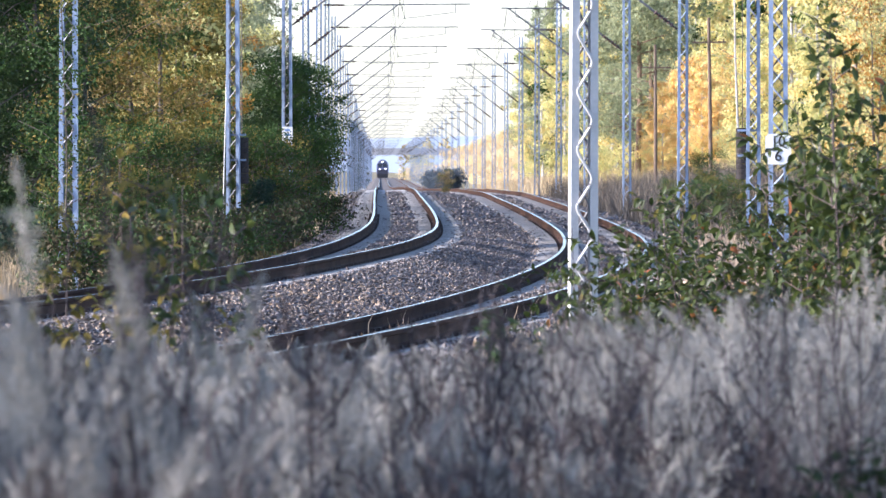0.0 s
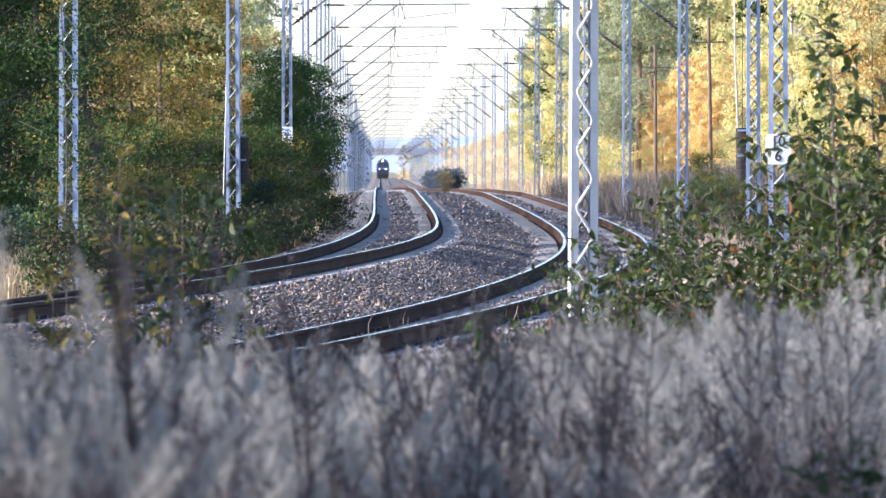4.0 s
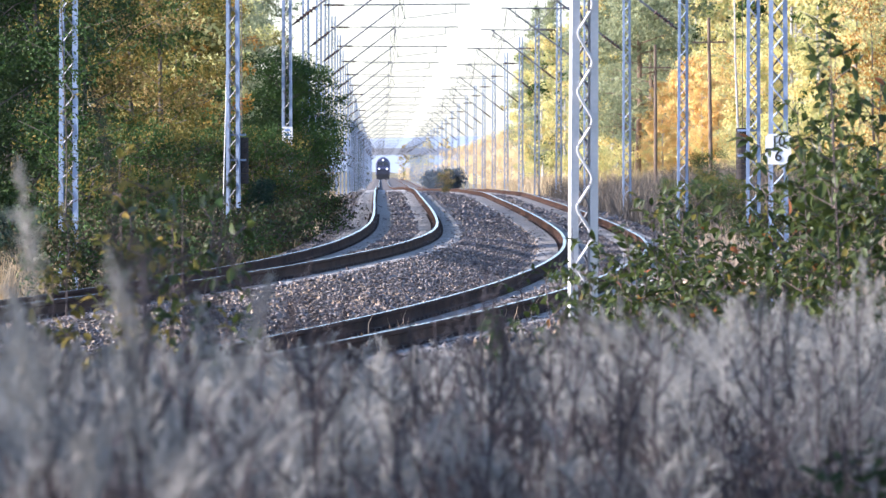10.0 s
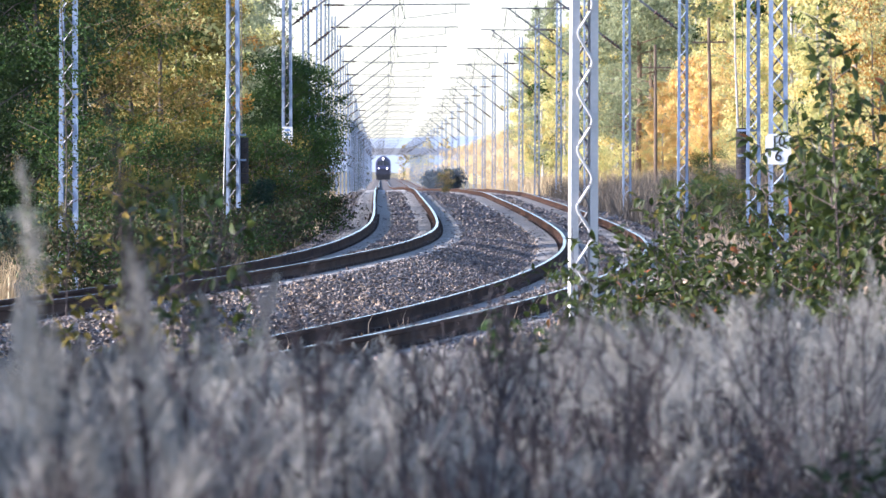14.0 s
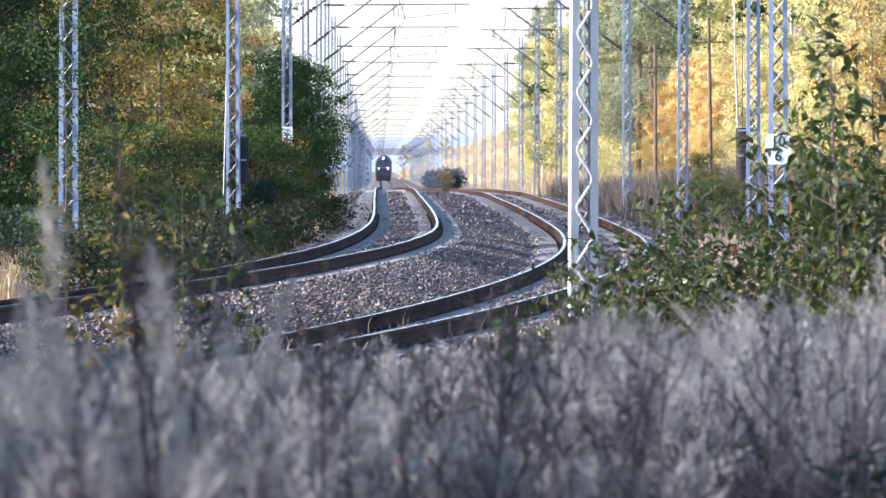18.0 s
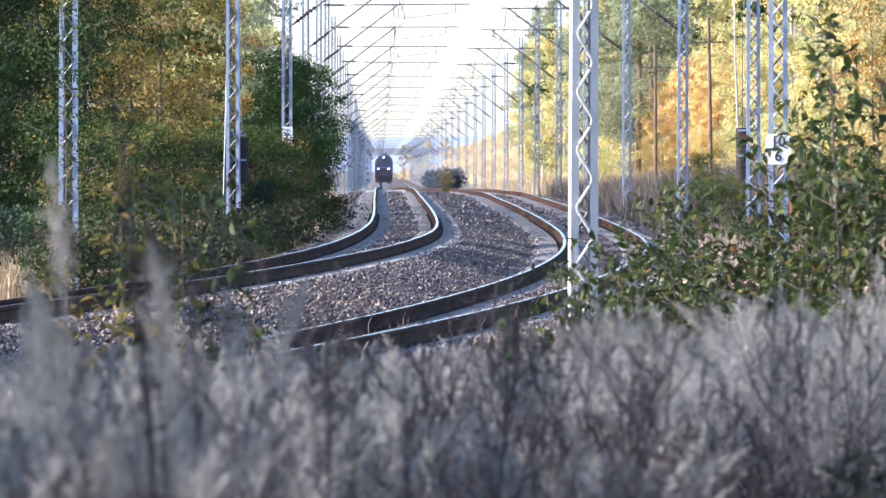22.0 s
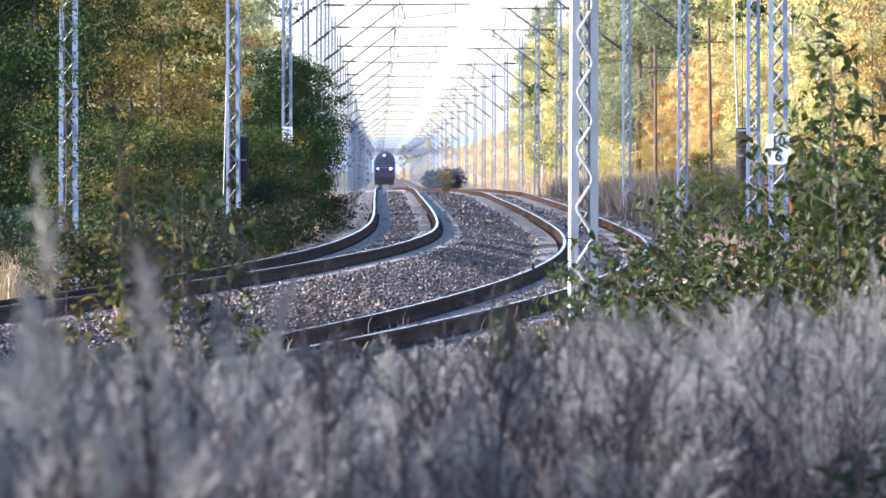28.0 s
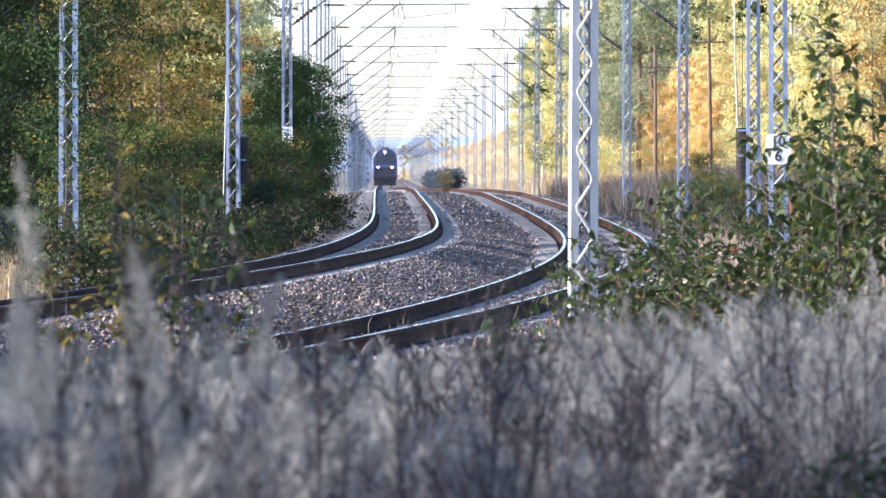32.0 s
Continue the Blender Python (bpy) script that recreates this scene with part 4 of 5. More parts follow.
def sapling(px, d, height, spread, stems, leaves, size, mats, seed, label, name="alder_sapling", lean=0.0, bare=0.15, single=0):
    rng = np.random.default_rng(seed)
    root = new(name)
    bs, ds = [], []
    tw = bmesh.new()
    per = max(leaves // stems, 5)
    for k in range(stems):
        th = rng.uniform(0, math.tau)
        r = spread * (0.15 if stems == 1 else rng.uniform(0.2, 1.0))
        h = height * (1.0 if k == 0 else rng.uniform(0.55, 0.97))
        b0 = np.array((math.cos(th) * r * 0.35, math.sin(th) * r * 0.35, -0.15))
        tip = np.array((math.cos(th) * r + lean * h, math.sin(th) * r, h))
        pts = [b0, b0 * 0.6 + tip * 0.4 + rng.normal(size=3) * 0.03, tip]
        bm = bmesh.new()

        def at(u):
            return (1 - u) ** 2 * pts[0] + 2 * u * (1 - u) * (2 * pts[1] - 0.5 * pts[0] - 0.5 * pts[2]) + u * u * pts[2]

        rad = 0.006 + 0.0016 * h
        tube(bm, [Vector(at(q / 16)) for q in range(17)], [rad * (1 - 0.05 * q) for q in range(17)], 6)
        nt = max(per // 7, 2)
        for j in range(nt):
            u = bare + (1 - bare) * (j + rng.random()) / nt
            a = at(u)
            ph = j * 2.4 + rng.normal() * 0.3
            ln = spread * rng.uniform(0.35, 0.8) * (1.15 - u) + 0.06
            dv = np.array((math.cos(ph), math.sin(ph), rng.uniform(0.3, 0.9)))
            e = a + dv * ln
            tube(tw, [Vector(a), Vector(e)], [0.0045, 0.0015], 4)
            for q in range(7):
                f = (q + 1) / 7
                bs.append(a + (e - a) * f)
                o = dv * 0.6 + rng.normal(size=3) * 0.75
                o[2] -= 0.15
                ds.append(o)
        part("stem", bm, M_TWIG, root)
    tagged(part("twigwork", tw, M_TWIG, root), kind="stuff")
    chosen = sorted(rng.choice(len(bs), min(single, len(bs) - 8), replace=False), reverse=True)
    for q in chosen:
        b, o = bs.pop(q), Vector(ds.pop(q)).normalized()
        ob = new("leaf", single_leaf(mats[0] if rng.random() < 0.98 else mats[int(rng.integers(1, len(mats)))], int(rng.integers(0, 4))))
        ob.parent = root
        ob.matrix_basis = Matrix.Translation(b) @ o.to_track_quat("X", "Z").to_matrix().to_4x4() @ pose(0, 0, 0, float(rng.normal() * 20)) @ Matrix.Scale(size * float(rng.uniform(0.85, 1.25)), 4)
    me = oval_leaves("leaves", np.array(bs), np.array(ds), size, rng)
    tagged(link("leaves", me, mats, root), kind="stuff")
    if len(mats) > 1:
        pick = rng.choice(len(mats), len(bs), p=[0.955] + [0.045 / (len(mats) - 1)] * (len(mats) - 1))
        me.polygons.foreach_set("material_index", np.repeat(pick, 12).astype(np.int32))
    x = px_place(px, d)
    root.matrix_basis = Matrix.Translation((x, d, ground_z(x, d))) @ pose(0, 0, 0, 0, 0, seed * 47 % 360)
    return tagged(root, label, "sapling", "saplings by the near track")


AL = "young alder sapling with dark green leaves"
SM = [L_SAPLING, L_OLIVE, L_OLIVE, L_RUST]
for i, (px, d, top, sp, st, lv, sz) in enumerate((
        (1462, 33, 45, 0.36, 4, 460, 0.06), (1548, 31, 30, 0.36, 5, 560, 0.06), (1436, 36, 195, 0.3, 4, 400, 0.062), (1515, 35, 140, 0.38, 5, 620, 0.063),
        (1390, 38, 310, 0.34, 4, 400, 0.064), (1320, 39, 320, 0.4, 4, 380, 0.07), (1255, 40, 345, 0.4, 4, 360, 0.068), (1190, 40, 350, 0.35, 3, 300, 0.068)) + (
        (1140, 38, 430, 0.35, 4, 320, 0.065), (1080, 36, 470, 0.35, 4, 320, 0.065), (1020, 35, 485, 0.32, 5, 330, 0.056), (1045, 34, 490, 0.3, 5, 300, 0.056), (1110, 36, 425, 0.32, 5, 320, 0.06), (1150, 38, 395, 0.35, 5, 330, 0.062), (1060, 37, 455, 0.3, 4, 240, 0.056), (960, 35, 535, 0.3, 4, 200, 0.06), (900, 36, 560, 0.25, 3, 140, 0.055)) + (
        (1230, 36, 420, 0.4, 5, 420, 0.07), (1300, 35, 430, 0.4, 5, 420, 0.07), (1370, 35, 420, 0.4, 5, 420, 0.07), (1450, 34, 400, 0.4, 5, 420, 0.07), (1540, 33, 330, 0.4, 5, 420, 0.075), (1130, 37, 400, 0.25, 2, 140, 0.065), (1160, 41, 345, 0.35, 4, 260, 0.066), (1215, 42, 330, 0.35, 4, 280, 0.068), (1280, 42, 340, 0.35, 4, 280, 0.068), (1000, 31, 500, 0.3, 5, 330, 0.055), (1040, 32, 495, 0.3, 5, 330, 0.055), (1075, 33, 480, 0.3, 5, 330, 0.058), (1010, 34, 405, 0.12, 1, 40, 0.06))):
    far = 1.35 if px > 1000 else 1.0
    d, sp, sz = d * far, sp * far, sz * far ** 0.6 * (1.2 if top < 200 else 0.95)
    x = px_place(px, d)
    h = EYE_Z - (top - 289) / 13500 * d - ground_z(x, d)
    sapling(px, d, h, sp * 1.1, st, int(lv * (2.5 if 1170 < px < 1420 else 2.0 if top < 200 else 2.1)), sz, SM, 60 + i, AL if i % 3 else "bushy young alder with green and a few yellow leaves", single=270 if i < 4 else 80)
for i, (px, d, top, lv, sz) in enumerate(((185, 29, 300, 520, 0.06), (330, 29, 315, 420, 0.06), (150, 31, 340, 460, 0.06), (240, 27, 330, 460, 0.058), (385, 31, 400, 200, 0.055), (275, 30, 300, 420, 0.06), (215, 33, 270, 420, 0.062), (355, 34, 330, 300, 0.06))):
    x = px_place(px, d)
    h = EYE_Z - (top - 289) / 13500 * d - ground_z(x, d)
    sapling(px, d, h, 0.3, 3, lv, sz, [L_SAPLING, L_OLIVE, L_GREEN] if i % 2 else [L_OLIVE, L_SAPLING, L_GREEN], 90 + i, "thin young birch with sparse olive leaves", "birch_sapling", bare=0.2, single=60)


# ---------------------------------------------------------------- tall grass in front
def grass_tuft(px, d, tops, seed, dark=False, plume=0.32, pale=True, fluff=False, lean0=-0.13, spread=1.0):
    """A tuft of tall reed grass: stems with plumes whose tips reach the given heights; its foot is the tuft's origin."""
    rng = np.random.default_rng(seed)
    x0 = px_place(px, d)
    z0 = ground_z(x0, d)
    V, F, MI = [], [], []
    k = 0

    def quad(a, b, c, e, mi):
        nonlocal k
        V.extend((a, b, c, e))
        F.extend((k, k + 1, k + 2, k, k + 2, k + 3))
        MI.extend((mi, mi))
        k += 4

    for top in tops:
        h = max(top - z0, 0.35) / (0.94 if spread < 1 else 1.0)
        base = np.array((rng.normal(0, 0.10) * spread, rng.normal(0, 0.16) * spread, 0.0))
        lean = np.array((rng.normal(lean0, 0.125 * spread), rng.normal(0, 0.12), 0.0)) * h
        nod = np.array((rng.normal(0.02, 0.06), rng.normal(0, 0.05), -0.03)) * (1.0 if spread == 1 else 0.5)

        def at(u):
            return base + np.array((0, 0, h * (u - 0.06 * u ** 3))) + lean * u ** 2.2 + nod * max(u, 0.0) ** 7

        w = np.array((0.0022, 0, 0)) if not dark else np.array((0.0045, 0, 0))
        us = (0, 0.35, 0.65, 0.85, 1.0)
        for a, b in zip(us, us[1:]):
            quad(at(a) - w * (1.2 - a), at(a) + w * (1.2 - a), at(b) + w * (1.2 - b), at(b) - w * (1.2 - b), 1)
        pl = plume * rng.uniform(0.7, 1.25) / h
        n = 170 if not dark else 44
        for j in range(n):
            f = rng.random() ** 0.8
            u = max(1.0 - pl * (1 - f) * (1.0 if not dark else 2.6), 0.05)
            a = at(u)
            t = at(min(u + 0.02, 1.02)) - at(u - 0.02)
            t /= np.linalg.norm(t)
            fat = math.sin(math.pi * min(0.12 + 0.86 * f, 1.0))
            o = rng.normal(size=3) * (1.3 if fluff else 0.78 if not dark else 0.9)
            dv = t + o * fat
            dv /= np.linalg.norm(dv)
            ln = (0.026 + 0.046 * fat) * rng.uniform(0.5, 1.25) * (0.6 if spread < 1 else 1.0)
            s = np.cross(dv, rng.normal(size=3))
            s *= (0.0015 if not dark else 0.0026) / np.linalg.norm(s)
            m = a + dv * ln * 0.55
            quad(a, m + s, a + dv * ln, m - s, 0)
        for j in range(2 if not dark else 4):
            u = rng.uniform(0.05, 0.6)
            a = at(u)
            dv = np.array((rng.normal(0, 0.5), rng.normal(0, 0.5), rng.uniform(0.4, 1.0)))
            ln = rng.uniform(0.15, 0.38) if not dark else rng.uniform(0.06, 0.16)
            m = a + dv * ln * 0.6
            e = a + dv * ln + np.array((0, 0, -0.25 * ln))
            s = np.array((0.003, 0.001, 0))
            quad(a - s, a + s, m + s, m - s, 1)
            quad(m - s, m + s, e + s * 0.2, e - s * 0.2, 1)
    me = mesh_np("tall_grass", np.array(V), F, 3)
    name = "dark_weed" if dark else "tall_grass"
    ob = link(name, me, [L_WEED, L_WEED] if dark else [L_FLUFF if fluff else L_PLUME if pale else L_TAN, L_STALK])
    me.polygons.foreach_set("material_index", np.array(MI, np.int32))
    ob.matrix_basis = Matrix.Translation((x0, d, z0))
    tagged(ob, "withered dark weed stems among the grass" if dark else "tuft of tall dry grass with pale feathery plumes", "weed" if dark else "grass", kind="stuff")
    return ob


def sight_height(py, d):
    return EYE_Z - (py - 289) / 13500 * d


SWAY = []
rg = random.Random(77)
env = ((-80, 545), (100, 535), (250, 525), (400, 522), (500, 532), (600, 545), (800, 556), (1000, 538), (1150, 515), (1350, 500), (1450, 475), (1660, 455))
n_t = 0
for d in np.arange(13.5, 28.6, 1.25):
    half = 784 + 90
    step = 0.22 / d * 13500
    px = 784 - half + rg.uniform(0, step)
    while px < 784 + half:
        e = lerp(env, px)
        dd = d + 7.5 * min(max((px - 350) / 500, 0), 1) - 2.5 * min(max((400 - px) / 300, 0), 1)
        deep = (d - 13.5) / 15
        tops = [sight_height(e + (1 - deep) * 60 + 15 + abs(rg.gauss(0, 95)) - (26 if rg.random() < 0.12 else 0), dd) for _ in range(13)]
        tone = noise.noise(Vector((px / 170, d * 0.35, 5))) + (0.25 if px < 560 or px > 1020 else -0.15) + rg.uniform(-0.3, 0.3) - (0.9 if px < 230 else 0) - (0.4 if px > 1000 else 0) - (0.2 if 780 < px < 1000 else 0) + (1.4 if 380 < px < 720 else 0)
        SWAY.append((grass_tuft(px, dd, tops, 1000 + n_t, pale=tone > 0, lean0=-0.11 + rg.gauss(0, 0.09)), rg.uniform(0.5, 0.9), rg.uniform(0, 6.28)))
        n_t += 1
        px += step * rg.uniform(0.8, 1.2)
SWAY.append((grass_tuft(150, 11, [sight_height(275, 11)], 2058, plume=0.3, lean0=-0.02, spread=0.15), 0.85, 0.4))
for px, d, tops, g, ln in ((140, 11.5, (470, 545), 0.7, -0.1), (60, 12, (520,), 0.7, -0.06), (235, 12, (510, 560), 0.9, -0.09), (425, 12, (425, 530), 1.0, -0.11), (262, 12.5, (480,), 0.9, 0.11), (20, 13, (550,), 0.8, 0.0), (1110, 22, (515, 540), 0.9, -0.03), (1370, 22, (490, 510, 540), 0.9, 0.0), (1480, 23, (475, 500, 520), 0.9, 0.03), (1545, 24, (440, 470, 500, 520), 0.9, 0.03), (490, 17, (510, 560), 1.0, -0.12), (1180, 19, (505,), 0.9, 0.13), (1420, 20, (495, 520), 0.9, 0.12)):
    SWAY.append((grass_tuft(px, d, [sight_height(t, d) for t in tops], 2000 + int(px), plume=0.3, lean0=ln, spread=0.15), g, rg.uniform(0, 6.28)))
for px, d, tops in ((290, 12, (145, 330)), (320, 13, (350, 420)), (255, 13, (380, 430)), (610, 14, (480, 520)), (540, 14, (560, 600))):
    SWAY.append((grass_tuft(px, d, [sight_height(t, d) for t in tops], 2500 + int(px), dark=True, plume=0.2, lean0=-0.01, spread=0.2), 0.4, rg.uniform(0, 6.28)))
for k in range(44):
    px, d = rg.uniform(300, 1150), rg.uniform(16, 22)
    tops = [sight_height(700 + rg.uniform(0, 190), d) for _ in range(14)]
    SWAY.append((grass_tuft(px, d, tops, 6000 + k, pale=rg.random() < (0.75 if px < 800 else 0.7), lean0=-0.06), rg.uniform(0.4, 0.7), rg.uniform(0, 6.28)))
WEED_N = 28


def k_rand(q):
    return math.sin(q * 12.9898) * 43758.5453 % 1.0


for k in range(15):
    px, d = rg.choice((rg.uniform(1040, 1580), rg.uniform(1040, 1580), rg.uniform(180, 760))), rg.uniform(19, 25)
    e = lerp(env, px) - (8 if px > 1000 else 5)
    tops = [sight_height(e + abs(rg.gauss(0, 28)), d) for _ in range(3)]
    SWAY.append((grass_tuft(px, d, tops, 7000 + k, plume=0.34, pale=k % 2 == 0, lean0=-0.17 + rg.gauss(0, 0.08)), rg.uniform(0.7, 1.0), rg.uniform(0, 6.28)))
weeds = [(680, 21, 640), (790, 19, 590), (1340, 20, 600), (1180, 18, 690), (950, 21, 620), (290, 17, 560), (130, 16, 640), (1500, 22, 560), (840, 17, 720), (640, 16, 690), (1030, 16, 720), (450, 18, 700), (1420, 17, 700), (90, 18, 690)]
for k in range(WEED_N):
    weeds.append((rg.choice((rg.uniform(560, 1000), rg.uniform(-20, 1590))), rg.uniform(14, 20), rg.uniform(600, 760)))
for k in range(8):
    weeds.append((rg.choice((rg.uniform(770, 1010), rg.uniform(770, 1010), rg.uniform(1310, 1360))), rg.uniform(18, 24), rg.uniform(575, 720)))
for k in range(6):
    weeds.append((rg.uniform(775, 1120), rg.uniform(19, 23), rg.uniform(565, 670)))
for k in range(10):
    weeds.append((rg.uniform(1020, 1590), rg.uniform(17, 24), rg.uniform(620, 780)))
# two runs of dark weeds at the lower left stand in for shade
for k in range(18):
    weeds.append((rg.uniform(-30, 190), rg.uniform(9.6, 11.0), rg.uniform(600, 780)))
for k in range(16):
    weeds.append((-30 + 230 * k / 15, 9.4 + 0.04 * k, 715 + 47 * (k * 7 % 4)))
for k in range(11):
    weeds.append((rg.uniform(1180, 1600), rg.uniform(14, 17), rg.uniform(735, 830)))
for px, d, top in weeds:
    if 360 < px < 720 and k_rand(px) < 0.95:
        continue
    tops = [sight_height(top + abs(rg.gauss(0, 60)), d) for _ in range(7)]
    SWAY.append((grass_tuft(px, d, tops, 3000 + int(px * 3), dark=True, plume=0.3), rg.uniform(0.7, 1.1), rg.uniform(0, 6.28)))
for px, d, top in ((400, 18, 610), (835, 24, 560), (40, 15, 850), (1060, 20, 660), (1470, 21, 700)):
    tops = [sight_height(top + abs(rg.gauss(0, 40)), d) for _ in range(5)]
    SWAY.append((grass_tuft(px, d, tops, 4000 + int(px), plume=0.10, fluff=True), rg.uniform(0.8, 1.2), rg.uniform(0, 6.28)))


def branched_weed(px, d, top, lean, seed, bushy=1.0):
    """A withered herb: one dark stem, rising side branches, fine twigs with dead seed heads."""
    rng = np.random.default_rng(seed)
    x = px_place(px, d)
    z0 = ground_z(x, d)
    h = sight_height(top, d) - z0
    root = new("withered_herb")
    bend = rng.normal(0, 0.05)

    def at(u):
        return Vector((lean * h * u + bend * math.sin(u * 5), 0.02 * math.sin(u * 4 + seed), h * u))

    bm = bmesh.new()
    tube(bm, [at(q / 8) - Vector((0, 0, 0.05 if q == 0 else 0)) for q in range(9)], [0.0072 - 0.0006 * q for q in range(9)], 6)
    part("stem", bm, M_HERB, root)
    tw = bmesh.new()
    heads = []
    nb = int((6 + h * 9) * bushy)
    for k in range(nb):
        u = 0.22 + 0.76 * (k + rng.random()) / nb
        a = at(u)
        ph = k * 2.4 + rng.normal() * 0.5
        ln = h * rng.uniform(0.14, 0.34) * (1.25 - u)
        out = Vector((math.cos(ph), math.sin(ph), rng.uniform(0.9, 1.9))).normalized()
        mid = a + out * ln * 0.55 + Vector((0, 0, -0.01))
        e = a + out * ln + Vector((0, 0, ln * 0.25))
        tube(tw, [a, mid, e], [0.0036, 0.0027, 0.001], 4, False)
        for j in range(7):
            f = 0.3 + 0.1 * j
            b = a.lerp(e, f)
            v = (out + Vector(rng.normal(size=3) * 0.6)).normalized()
            t = b + v * rng.uniform(0.02, 0.07)
            tube(tw, [b, t], [0.0011, 0.0005], 3, False)
            heads += [np.array(b.lerp(t, q)) for q in (0.6, 1.0)]
    tagged(part("branchwork", tw, M_HERB, root), kind="stuff")
    hd = np.array(heads)
    hd = hd + rng.normal(0, 0.005, (len(hd), 3))
    tagged(link("chaff", leaf_mesh("chaff", hd, 0.013, rng, 0.5), L_WEED, root), kind="stuff")
    root.matrix_basis = Matrix.Translation((x, d, z0))
    return tagged(root, "withered dark brown herb with branched stems and dead seed heads", "weed", "withered herbs")


HERBS = ((772, 17, 585, 0.02), (862, 18, 560, -0.03), (690, 17, 600, -0.12), (925, 19, 560, 0.06), (985, 18, 590, 0.10), (1040, 19, 575, -0.05), (1085, 18, 560, 0.08), (1340, 20, 530, 0.01), (1300, 21, 610, -0.06), (1500, 21, 520, 0.03), (1545, 20, 560, -0.04), (600, 16, 560, -0.05), (640, 15, 690, 0.08), (295, 13, 470, 0.0), (330, 14, 520, 0.05), (1150, 19, 640, -0.05), (1210, 20, 680, 0.06), (1420, 19, 640, 0.05), (120, 13, 600, -0.04), (30, 13, 640, 0.05), (450, 14, 690, -0.06), (520, 15, 640, 0.04), (1455, 22, 560, -0.05), (800, 20, 570, -0.06), (845, 16, 600, -0.02), (815, 20, 535, -0.01), (838, 21, 520, 0.02), (790, 22, 560, -0.05), (950, 16, 610, 0.12), (880, 17, 620, 0.05), (765, 16, 640, -0.02), (1075, 16, 620, 0.02), (1345, 18, 560, -0.02))
for i, (px, d, top, lean) in enumerate(HERBS):
    SWAY.append((branched_weed(px, d, top, lean, 8000 + i), rg.uniform(0.5, 0.9), rg.uniform(0, 6.28)))


def leafy_weed(px, d, y0, y1, mats, seed, n, size, label):
    """A small broad-leaved plant among the stalks."""
    rng = np.random.default_rng(seed)
    x = px_place(px, d)
    z0 = ground_z(x, d)
    hi, lo = sight_height(y0, d) - z0, sight_height(y1, d) - z0
    root = new("leafy_weed")
    bm = bmesh.new()
    tube(bm, [(0, 0, -0.05), (0.01, 0, hi * 0.5), (0, 0, hi)], [0.006, 0.005, 0.002], 5)
    part("stem", bm, M_TWIG, root)
    b = np.stack([rng.normal(0, 0.008, n), rng.normal(0, 0.008, n), rng.uniform(lo, hi, n)], 1)
    dv = np.stack([rng.normal(0, 1, n), rng.normal(0, 1, n), rng.uniform(-0.5, 0.5, n)], 1)
    link("leaves", oval_leaves("leaves", b, dv, size, rng), mats, root)
    root.matrix_basis = Matrix.Translation((x, d, z0))
    tagged(root, label, "weed")
    return root


for i, (px, d, y0, y1, m, n, sz) in enumerate(((872, 24, 545, 640, L_GREEN, 22, 0.05), (886, 25, 560, 650, L_GREEN, 18, 0.05), (470, 19, 745, 860, L_WITHER, 16, 0.075), (600, 19, 745, 800, L_LIME, 5, 0.06), (606, 19, 830, 900, L_LIME, 5, 0.06), (1300, 21, 780, 900, L_WITHER, 12, 0.06), (1215, 20, 850, 920, L_LIME, 6, 0.05), (1500, 17, 800, 900, L_DARK, 26, 0.05), (1550, 17, 780, 900, L_DARK, 26, 0.05), (1440, 17, 830, 920, L_DARK, 20, 0.045))):
    SWAY.append((leafy_weed(px, d, y0, y1, m, 500 + i, n, sz, "withered plant with dark brown leaves" if m is L_WITHER else "small weed with dark green leaves" if m is L_DARK else "small weed with bright green leaves"), 1.0, 1.3 * i))


# ---------------------------------------------------------------- unseen trees added to shade the foreground and the track
T_SHADE.matrix_basis = Matrix.Translation((-20, 45, ground_z(-20, 45)))
T_SHADE["group"] = "forest edge"
for i, (x, y, pr) in enumerate(((-16.5, 24, T_DARK), (-17, 11, T_DARK), (-17.5, 15, T_DARK), (-17.2, 6, T_DARK), (-12.5, 123, T_DARK), (-12, 131, T_DARK), (-13, 139, T_DARK), (-12, 150, T_DARK), (-13, 64, T_DARK), (-17.5, 28, T_OLIVE), (-17.5, 19, T_DARK), (-19, 23, T_DARK), (-20, 13, T_DARK), (-20.5, 28, T_DARK), (-19, 5, T_DARK), (-15, 76, T_DARK))):
    ob = copy_thing(T_SHADE, Matrix.Translation((x, y, ground_z(x, y))) @ pose(0, 0, 0, 0, 0, 77 * i))
    ob["group"] = "forest edge"

# low birches added behind the bushes to keep sun off the rails
for k in range(50):
    y = 168 + 3.2 * k
    x = lerp(((150, -5.6), (190, -6.3), (330, -9.2)), y) - 0.5 * (k * 7 % 3)
    ob = copy_thing(T_SHADEROW, Matrix.Translation((x, y, ground_z(x, y))) @ pose(0, 0, 0, 0, 0, 111 * k) @ Matrix.Scale(0.56, 4))
    ob["group"] = "forest edge"

T_SHADEROW.matrix_basis = Matrix.Translation((-24, 60, ground_z(-24, 60)))
T_SHADEROW["group"] = "forest edge"
# hidden row added to shade the straight tracks further out
for k in range(68):
    y = 336 + 5.2 * k
    x = float(line_x(y)) - 7.0 - 0.5 * (k * 5 % 3)
    ob = copy_thing(T_SHADEROW, Matrix.Translation((x, y, ground_z(x, y))) @ pose(0, 0, 0, 0, 0, 97 * k) @ Matrix.Scale(0.56, 4))
    ob["group"] = "forest edge"

